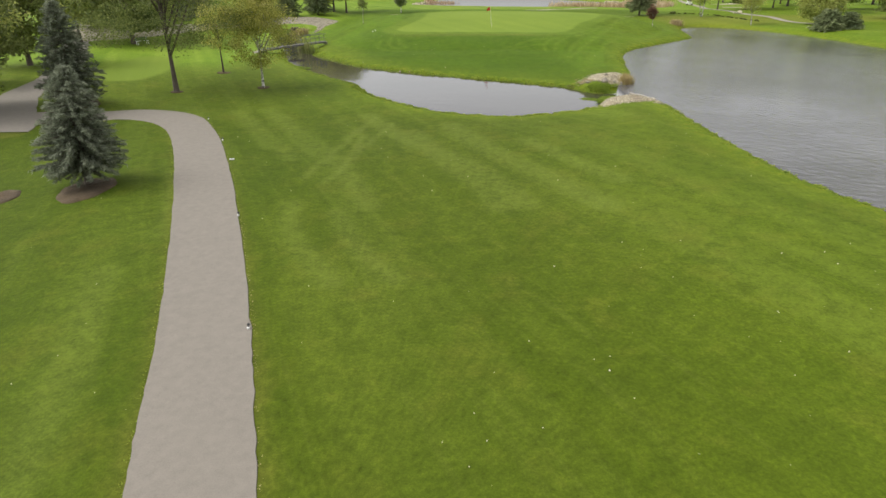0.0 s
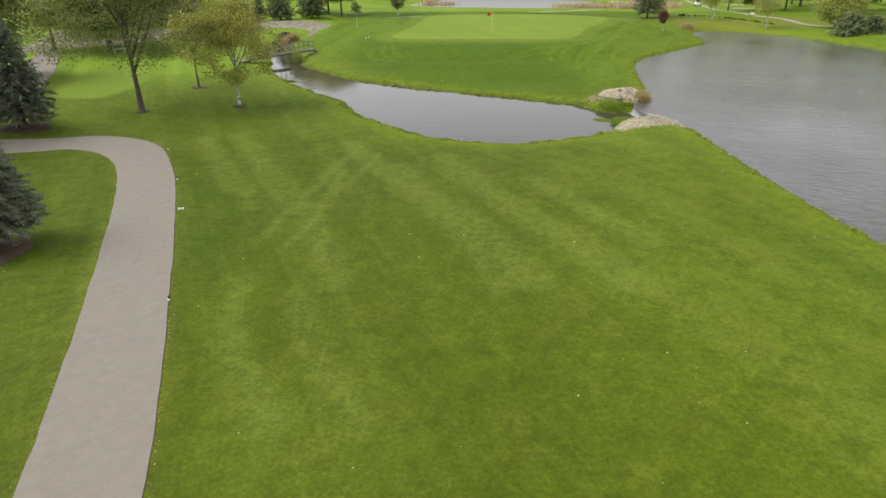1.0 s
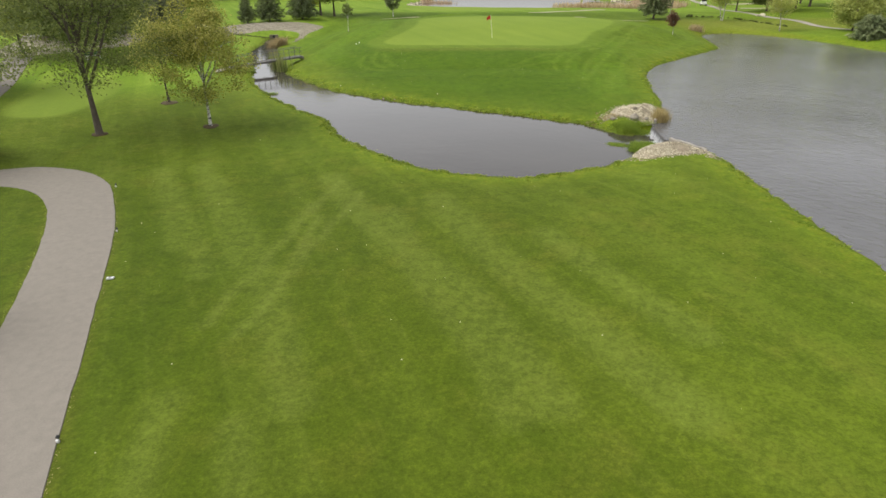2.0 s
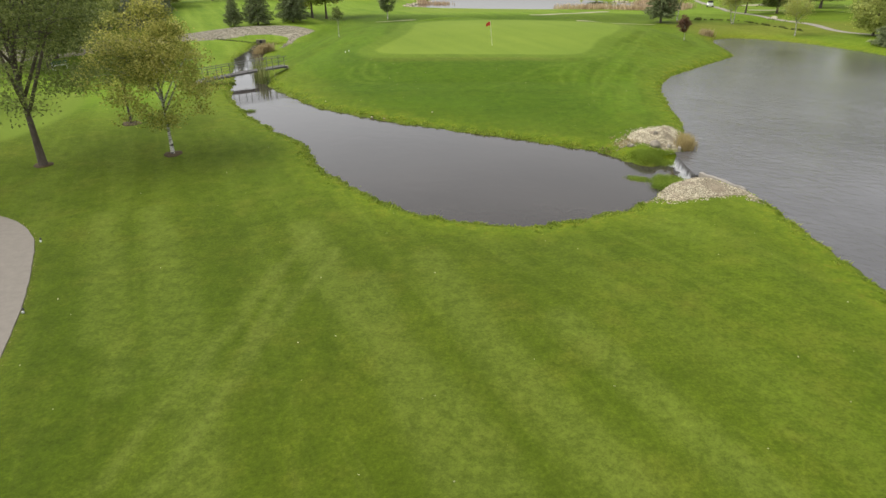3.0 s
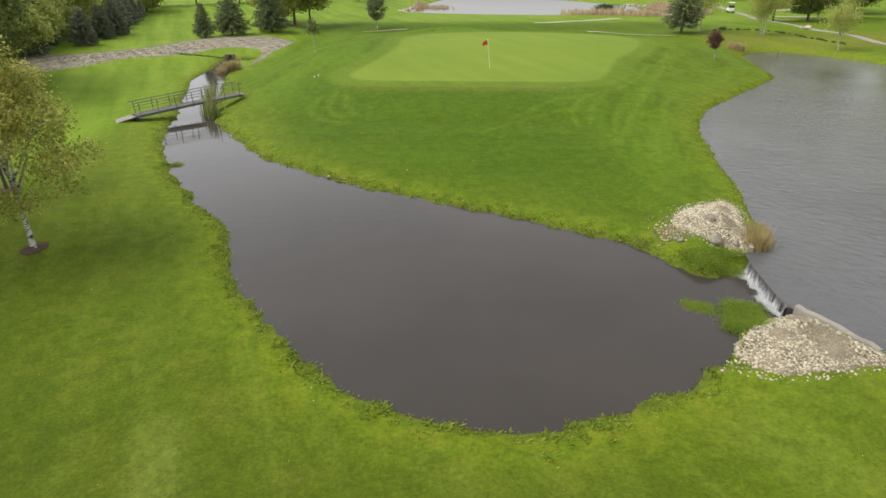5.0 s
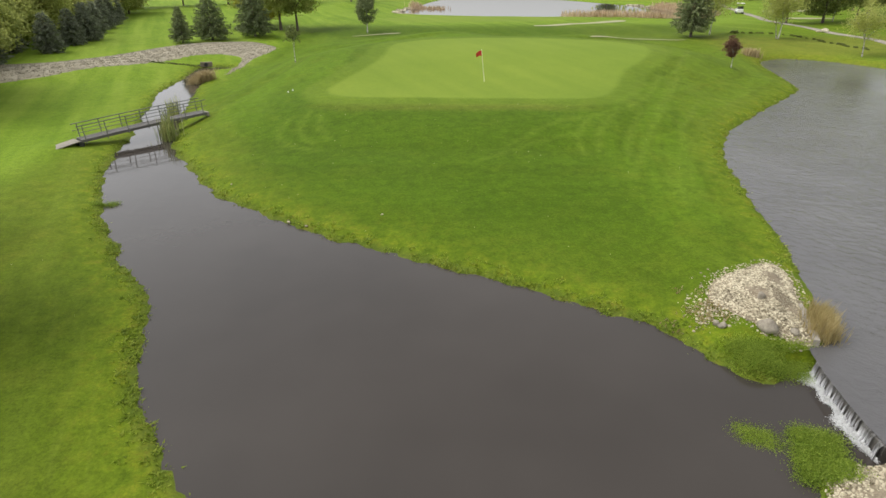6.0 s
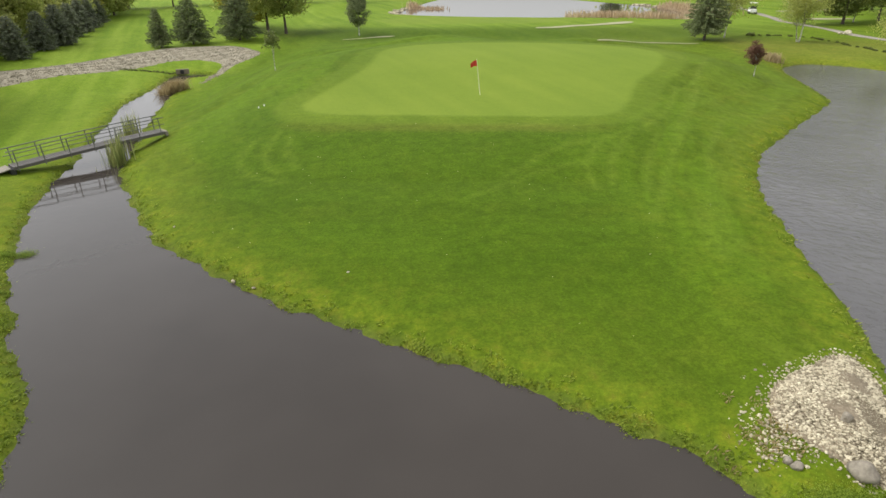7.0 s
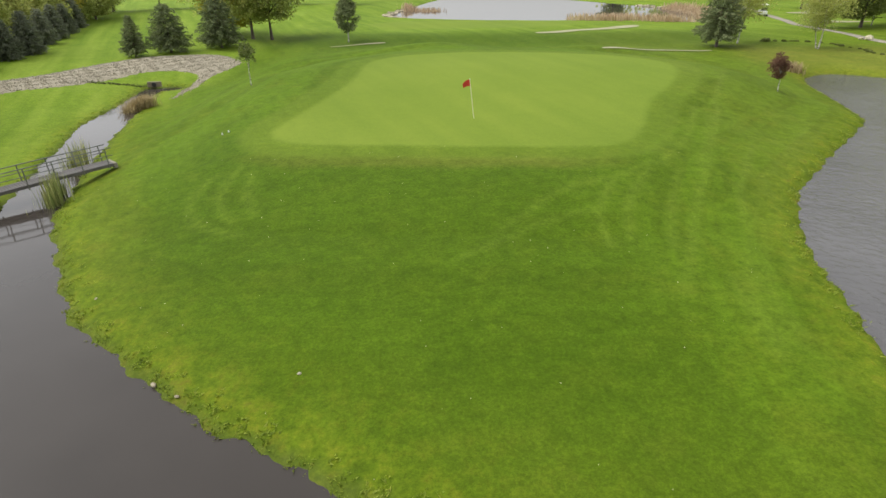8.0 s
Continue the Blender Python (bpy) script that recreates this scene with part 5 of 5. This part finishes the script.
def weed_mat(name, spots, seed, label, high=0.22, spread=0.16, per=40):
    """Low leafy weeds growing on the water's edge."""
    per = per * 9
    rng = np.random.default_rng(seed)
    spots = np.asarray(spots, float)
    pts = np.repeat(spots, per, 0) + rng.normal(size=(len(spots) * per, 2)) * spread
    z = np.maximum(ground(pts[:, 0], pts[:, 1]), 0.0) + np.abs(rng.normal(size=len(pts))) * high * 0.6
    verts, faces = leaf_cards(rng, np.column_stack([pts, z]), 0.022, 0.5, 1.5)
    return tagged(piece(name, verts, faces, M["leafy"]), label, "weeds", kind="stuff")


weed_mat("weed_patch", [(12.0 + 0.16 * (k % 5), 39.5 - 0.3 * (k // 5) - 0.06 * (k % 5)) for k in range(10)], 45, "floating mat of olive-green weeds in the pond", 0.03, 0.15, 40)
weed_mat("weed_patch", [(13.3 + 0.15 * (k % 7) - 0.08 * (k // 7), 39.4 - 0.22 * (k // 7) - 0.04 * (k % 7)) for k in range(56)], 46, "bright green leafy weeds below the weir", 0.16, 0.14, 50)
weed_mat("weed_patch", [(12.95 + 0.2 * (k % 11) + 0.05 * (k // 11), 42.62 - 0.28 * (k // 11) - 0.02 * (k % 11)) for k in range(44)], 47, "bright green leafy weeds below the stone heap", 0.14, 0.16, 50)
weed_mat("weed_patch", [(-13.1, 54.5), (-12.8, 54.6), (-13.3, 54.3), (-12.6, 54.7)], 48, "small green weed clump in the pond", 0.12, 0.16, 70)


blades("dry_weeds", 49, np.random.default_rng(50).normal((13.0, 44.5), (0.45, 0.5), (30, 2)), 0.12, 0.12, 16, "tan_brush", "brown dry weeds among the loose stones", "weeds", "stuff", 1.0, 0.02)


# ---- fallen leaves and pale specks on the grass ----
def specks(seed, boxes, size, label, material):
    rng = np.random.default_rng(seed)
    pts = np.concatenate([rng.uniform((x0, y0), (x1, y1), (n, 2)) for x0, y0, x1, y1, n in boxes])
    keep = (signed(pts[:, 0], pts[:, 1], POND) > 0.4) & (signed(pts[:, 0], pts[:, 1], LAKE) > 0.4) & (off_line(pts[:, 0], pts[:, 1], PATH_LINE, False)[0] > 1.3)
    pts = pts[keep]
    c = np.column_stack([pts, ground(pts[:, 0], pts[:, 1]) + 0.03])
    verts, faces = leaf_cards(rng, c, size, 0.85, 1.2)
    return tagged(piece("fallen_leaves", verts, faces, M[material]), label, "fallen leaves", kind="stuff")


specks(61, [(-12, -2, 16, 32, 90), (2, -2, 16, 12, 60), (-14, 34, 14, 70, 80), (-16, 54, 20, 70, 60)], 0.036, "pale fallen leaves scattered on the lawn", "leaf_dry")
for bx, by in ((-8.5, 73.1), (-8.2, 73.4)):
    bm = bmesh.new()
    bmesh.ops.create_icosphere(bm, subdivisions=2, radius=0.055)
    bmesh.ops.create_uvsphere(bm, u_segments=8, v_segments=4, radius=0.025, matrix=Matrix.Translation((0, 0, 0.07)))
    ball = part("tee_marker", bm, M["white"], smooth_shade=True)
    ball.matrix_basis = Matrix.Translation((bx, by, at(bx, by) + 0.07))
    tagged(ball, "small round white marker in the grass", "marker", "white markers")

# ---- trees round the green and beyond ----
stand(deciduous("sapling", 101, 3.9, 1.3, 0.75, 0.045, "locust", "thin sapling with sparse dull leaves", clumps=22, per=26, size=0.12, limbs=5, clump_r=0.24, shape="column", bark="birch_bark"), -12.2, 89.6, 0, 0.93)
stand(deciduous("young_pear_tree", 102, 7.2, 1.5, 1.45, 0.09, "fir", "dense dark green pear-shaped young tree", clumps=150, per=50, size=0.17, limbs=8, clump_r=0.3, shape="ovate", bark="birch_bark"), -9.2, 120.4, 0, 0.91)
stand(deciduous("red_leaf_tree", 103, 3.4, 1.25, 0.85, 0.05, "red_leaf", "small tree with dark red leaves and a white trunk wrap", clumps=90, per=50, size=0.09, limbs=6, clump_r=0.15, shape="ovate", bark="birch_bark"), 30.8, 86.2, 0, 0.85, lean=-8)
fir_a = stand(conifer("fir", 111, 5.2, 1.8, 0.13, "fir", "dark green fir on the bank above the stones", 0.6, 18, 11, 10, 0.34), -33.2, 110.6, 0, 0.89)
fir_b = stand(conifer("fir", 112, 6.3, 3.2, 0.17, "fir", "broad dark green fir on the bank above the stones", 0.8, 18, 12, 12, 0.42, 1.2), -30.2, 113.5, 40, 0.89)
again(fir_b, -25.3, 117.3, 130, 1.00)
pine = stand(conifer("pine", 113, 7.6, 3.1, 0.2, "fir", "broad dark blue-green pine with a short bare trunk", 1.3, 18, 14, 14, 0.4, 1.5), 36.2, 112.4, 0, 0.91)
birch_b = stand(deciduous("birch", 121, 9.5, 3.0, 2.6, 0.095, "willow", "olive-yellow birch with white stems", clumps=70, per=62, size=0.14, limbs=9, bark="birch_bark", clump_r=0.5, droop=0.6, fork=0.2, group="birches beyond the lake", lean=0.06), 39.7, 114.8, 0, 0.89)
again(birch_b, 47.1, 110.5, 100, 0.93, 2)
again(birch_b, 47.1, 111.0, 250, 0.75, -13)
again(birch_b, 50.5, 97.9, 190, 0.73, -5)
again(birch_b, 66.2, 131.8, 40, 0.92)
oak_a = stand(deciduous("tree", 131, 13.0, 3.4, 5.2, 0.26, "oak", "tall olive-green tree with a bare lower trunk", clumps=210, per=60, size=0.26, limbs=9, clump_r=0.7, fork=0.25), -23.7, 125.2, 0, 0.88)
oak_b = stand(deciduous("tree", 132, 14.5, 2.2, 6.2, 0.32, "locust", "large dark green tree at the wood's edge", clumps=240, per=66, size=0.28, limbs=9, clump_r=0.9, fork=0.22), -39.1, 72.1, 0, 0.90)
gold_a = stand(deciduous("tree", 133, 11.5, 2.0, 4.6, 0.24, "gold", "broad golden-yellow autumn tree", clumps=170, per=44, size=0.26, limbs=8, clump_r=0.75), -62.4, 141.5, 0, 0.82)
bush_a = stand(deciduous("willow", 134, 6.2, 0.9, 3.4, 0.16, "willow", "round olive-green willow by the far path", clumps=150, per=44, size=0.24, limbs=8, clump_r=0.5, fork=0.15), 58.7, 94.1, 0, 0.90)
shrub_a = stand(conifer("juniper", 135, 3.0, 2.4, 0.12, "fir", "dark spreading juniper shrub", 0.15, 10, 14, 12, 0.5, 1.6), 55.9, 85.9, 0, 0.92)
again(shrub_a, 58.9, 85.8, 70, 0.75)
spruce_b = stand(conifer("blue_spruce", 141, 5.0, 2.0, 0.14, "spruce", "blue-grey spruce in a row along the fairway", 0.3, 18, 12, 12, 0.34, 1.15, "spruces along the fairway"), -44.7, 100.1, 0, 0.90)
for x, y, turn, k in ((-46.1, 107.0, 40, 0.89), (-46.7, 111.5, 95, 0.98), (-50.3, 119.9, 150, 0.89), (-52.2, 125.4, 210, 0.91), (-54.1, 131.0, 300, 0.84), (-44.8, 89.8, 20, 1.06), (-49.6, 99.3, 260, 1.07), (-57.7, 139.3, 60, 0.91)):
    again(spruce_b, x, y, turn, k)
again(oak_a, -21.2, 125.8, 120, 0.83)
again(oak_a, -29.6, 128.8, 220, 0.85)
again(gold_a, -27.0, 127.1, 70, 0.82)
for x, y, turn, k, src in ((-29.0, 31.0, 40, 0.60, oak_b), (-36.0, 41.0, 140, 0.70, oak_a), (-39.3, 52.6, 200, 0.74, oak_b), (-43.4, 79.7, 310, 0.84, oak_b), (-51.8, 89.5, 80, 0.90, oak_a), (-56.2, 97.6, 0, 0.86, oak_b), (-53.9, 109.5, 190, 0.96, oak_a),
                           (-61.6, 114.6, 60, 0.91, oak_b), (-59.6, 125.8, 250, 0.78, gold_a), (-65.9, 131.6, 20, 0.93, oak_b), (-66.2, 145.7, 110, 0.81, oak_a), (-66.9, 153.1, 300, 0.86, oak_b), (-69.9, 160.2, 33, 0.76, gold_a), (-70.6, 166.5, 99, 0.80, oak_a), (-71.8, 176.2, 180, 0.86, oak_b),
                           (-64.6, 183.3, 270, 0.76, oak_a), (-54.8, 187.7, 10, 0.67, oak_b), (-73.7, 143.8, 200, 0.98, oak_b), (-77.8, 158.8, 75, 1.00, oak_a), (-46.1, 190.7, 160, 0.71, oak_b), (-35.0, 193.9, 20, 0.64, gold_a), (-24.8, 197.9, 77, 0.77, oak_a), (-46.6, 73.2, 45, 0.79, oak_a), 
                           (57.4, 129.3, 0, 0.64, oak_a), (63.8, 130.4, 90, 0.67, oak_b), (71.2, 133.8, 160, 0.70, oak_a), (82.8, 128.2, 33, 0.82, oak_b), (74.4, 118.4, 270, 0.69, oak_a), (77.1, 103.1, 120, 0.71, oak_b), (71.8, 93.3, 20, 0.49, oak_a), (79.6, 144.1, 60, 0.82, oak_b), (83.1, 154.6, 140, 0.78, gold_a),
                           (72.8, 164.3, 10, 0.69, oak_a), (100.8, 146.6, 200, 0.91, oak_b), (66.4, 81.7, 310, 0.45, gold_a), (82.4, 80.0, 200, 0.67, oak_b), (89.5, 110.2, 80, 0.89, oak_a), (51.1, 227.8, 30, 0.73, oak_b), (60.4, 208.6, 70, 0.75, oak_a), (77.3, 193.0, 10, 0.74, oak_b), (89.6, 175.4, 110, 0.80, oak_a)):
    again(src, x, y, turn, k)

# undergrowth that fills the wood's edge behind the spruces
for k, (x, y) in enumerate(((-45.5, 89.6), (-48.4, 95.0), (-52.1, 99.6), (-51.2, 104.6), (-53.3, 112.8), (-56.8, 117.2), (-57.0, 122.6), (-58.9, 127.5), (-57.9, 132.6), (-61.5, 135.9), (-63.1, 142.2), (-55.9, 94.2), (-58.0, 104.0), (-63.8, 121.8), (-67.9, 138.2), (-51.4, 85.5), (-63.3, 148.6), (-64.4, 156.4))):
    again(bush_a, x, y, 67 * k, 0.85 + 0.35 * ((k * 7) % 5) / 4)

# far woods that close the view
far_rng = np.random.default_rng(77)
spots = []
for k in range(150):
    a = far_rng.uniform(-2.2, 2.2)
    r = far_rng.uniform(330, 420)
    if -0.16 < a < 0.22:
        continue
    spots.append((r * math.sin(a), r * math.cos(a)))
pts = []
for x, y in spots:
    h = far_rng.uniform(11, 18)
    c = far_rng.normal(size=(190, 3)) * (4.2, 4.2, h * 0.23) + (x, y, 3.5 + h * 0.55)
    pts.append(c)
verts, faces = leaf_cards(far_rng, np.concatenate(pts), 1.6, 0.2, 1.2)
tagged(piece("far_woods", verts, faces, M["oak"]), "belt of far green and yellow woods", "woods", kind="stuff")

# low dark plants in a line beyond the lake
low_line = curve([(43.6, 116.0), (46.0, 116.6), (48.1, 116.7), (50.7, 114.6), (51.6, 111.8), (51.5, 108.0), (51.7, 105.2), (52.3, 103.4), (52.9, 101.1)], False, 3)
for k, (x, y) in enumerate(low_line.tolist()):
    if k == 0:
        low_plant = stand(conifer("low_shrub", 151, 0.34, 0.5, 0.03, "locust", "low dark shrub in a row on the grass", 0.05, 5, 9, 6, 0.25, 1.6, "low shrubs"), x, y)
    else:
        again(low_plant, x + 0.3 * math.sin(5.0 * k), y, 70 * k, 0.3 + 0.08 * (k * 5 % 4))


# pale stones round the far pond
rim = along(FAR_POND, 1500, 78, 0.35, lambda x, y: ((x < -5) | (x > 35)) & (y < 190))
rim_r = np.random.default_rng(79).uniform(0.25, 0.8, len(rim))
tagged(joined_stones("shore_stones", np.column_stack([rim, np.maximum(ground(rim[:, 0], rim[:, 1]), FAR_Z) + 0.05]), rim_r, 80, "stone"), "pale stones round the far pond", "stones", kind="stuff")

# ---- sand edges, stones and the parked cart far off ----
def sand(points, label):
    line = curve(points, True, 6)
    bm = bmesh.new()
    vs = [bm.verts.new((x, y, at(x, y) + 0.06)) for x, y in line]
    bm.faces.new(vs)
    bmesh.ops.triangulate(bm, faces=bm.faces[:])
    return tagged(part("bunker", bm, M["sand"]), label, "bunker", kind="structure")


sand([(-10.5, 116.4), (-7.7, 118.2), (-4.7, 118.9), (-4.3, 119.6), (-7.6, 118.7), (-10.7, 116.7)], "pale sand edge of a bunker behind the green")
sand([(22.1, 106.7), (28.0, 108.5), (34.0, 109.6), (34.2, 110.0), (28.1, 109.3), (22.2, 107.4)], "pale sand edge of a bunker behind the green")
sand([(17.2, 126.4), (24.7, 130.3), (30.6, 131.7), (33.6, 136.2), (32.0, 136.9), (28.2, 133.4), (22.9, 131.5), (17.3, 128.2)], "pale sand bunker beside the far green")
sand([(67.4, 155.1), (72.4, 154.2), (77.3, 156.3), (76.4, 159.7), (71.2, 158.6), (67.0, 158.3)], "pale sand bunker on the far fairway")
sand([(62.6, 138.2), (67.9, 137.2), (69.9, 137.5), (66.5, 139.7), (63.4, 140.7)], "pale sand bunker near the far path")
for bx, by, sc, sd in ((56.8, 117.1, 0.9, 5), (56.1, 117.5, 0.5, 6)):
    rock = new("path_stone", stone_mesh(sd, 3, "stone"))
    rock.matrix_basis = Matrix.Translation((bx, by, at(bx, by) + sc * 0.25)) @ Matrix.Diagonal((sc, sc * 0.8, sc, 1))
    tagged(rock, "pale stone beside the far path", "stone")
culvert = empty("culvert", Matrix.Translation((-25.2, 98.2, 0.25)) @ pose(0, 0, 0, 0, 0, 12) @ Matrix.Diagonal((0.6, 0.6, 0.6, 1)), "pale concrete culvert head at the stream's end", "culvert")
bm = bmesh.new()
box(bm, 2.2, 0.5, 0.9, Matrix.Translation((0, 0, 0.25)), 0.04)
part("headwall", bm, M["stone"], culvert)
bm = bmesh.new()
rod(bm, (0, -0.5, 0.25), (0, -0.2, 0.25), 0.36, 16)
part("pipe", bm, M["black"], culvert)


def golf_cart(x, y, turn):
    root = empty("golf_cart", Matrix.Translation((x, y, at(x, y) + 0.05)) @ pose(0, 0, 0, 0, 0, turn), "white golf cart with a roof parked on the far path", "golf cart")
    bm = bmesh.new()
    box(bm, 2.3, 1.15, 0.32, Matrix.Translation((0, 0, 0.42)), 0.08)
    box(bm, 0.6, 1.1, 0.45, Matrix.Translation((0.9, 0, 0.72)), 0.12)
    box(bm, 0.75, 1.1, 0.3, Matrix.Translation((-0.75, 0, 0.7)), 0.08)
    part("body", bm, M["white"], root)
    bm = bmesh.new()
    box(bm, 0.5, 1.0, 0.14, Matrix.Translation((-0.25, 0, 0.82)), 0.04)
    box(bm, 0.12, 1.0, 0.45, Matrix.Translation((-0.5, 0, 1.1)), 0.04)
    part("seat", bm, M["black"], root)
    bm = bmesh.new()
    box(bm, 1.9, 1.2, 0.08, Matrix.Translation((-0.1, 0, 1.85)), 0.035)
    part("roof", bm, M["white"], root)
    for px in (-0.95, 0.75):
        for py in (-0.52, 0.52):
            bm = bmesh.new()
            rod(bm, (px, py, 0.8), (px * 0.9, py, 1.82), 0.022, 6)
            part("roof_post", bm, M["black"], root)
    for px in (-0.75, 0.8):
        for py in (-0.55, 0.55):
            bm = bmesh.new()
            rod(bm, (px, py - 0.09, 0.22), (px, py + 0.09, 0.22), 0.23, 16)
            wheel = part("wheel", bm, M["black"], root)
            bm = bmesh.new()
            rod(bm, (px, py - 0.1, 0.22), (px, py + 0.1, 0.22), 0.11, 12)
            part("rim", bm, M["white"], wheel, "pale wheel rim")
    return root


golf_cart(59.3, 151.2, 75)


def bench(x, y, turn):
    root = empty("bench", Matrix.Translation((x, y, at(x, y))) @ pose(0, 0, 0, 0, 0, turn), "white park bench with green slats on the grass", "bench")
    for side in (-0.7, 0.7):
        bm = bmesh.new()
        box(bm, 0.06, 0.45, 0.06, Matrix.Translation((side, 0, 0.40)), 0.01)
        box(bm, 0.06, 0.06, 0.42, Matrix.Translation((side, -0.19, 0.20)), 0.01)
        box(bm, 0.06, 0.06, 0.88, Matrix.Translation((side, 0.2, 0.43)), 0.01)
        part("leg", bm, M["white"], root)
    for k in range(3):
        bm = bmesh.new()
        box(bm, 1.6, 0.11, 0.035, Matrix.Translation((0, -0.15 + 0.14 * k, 0.45)), 0.008)
        part("slat", bm, M["white"], root)
    for k in range(2):
        bm = bmesh.new()
        box(bm, 1.6, 0.035, 0.12, Matrix.Translation((0, 0.16, 0.62 + 0.17 * k)), 0.008)
        part("slat", bm, M["bench_green"], root)
    return root


bench(-37.7, 71.6, 60)
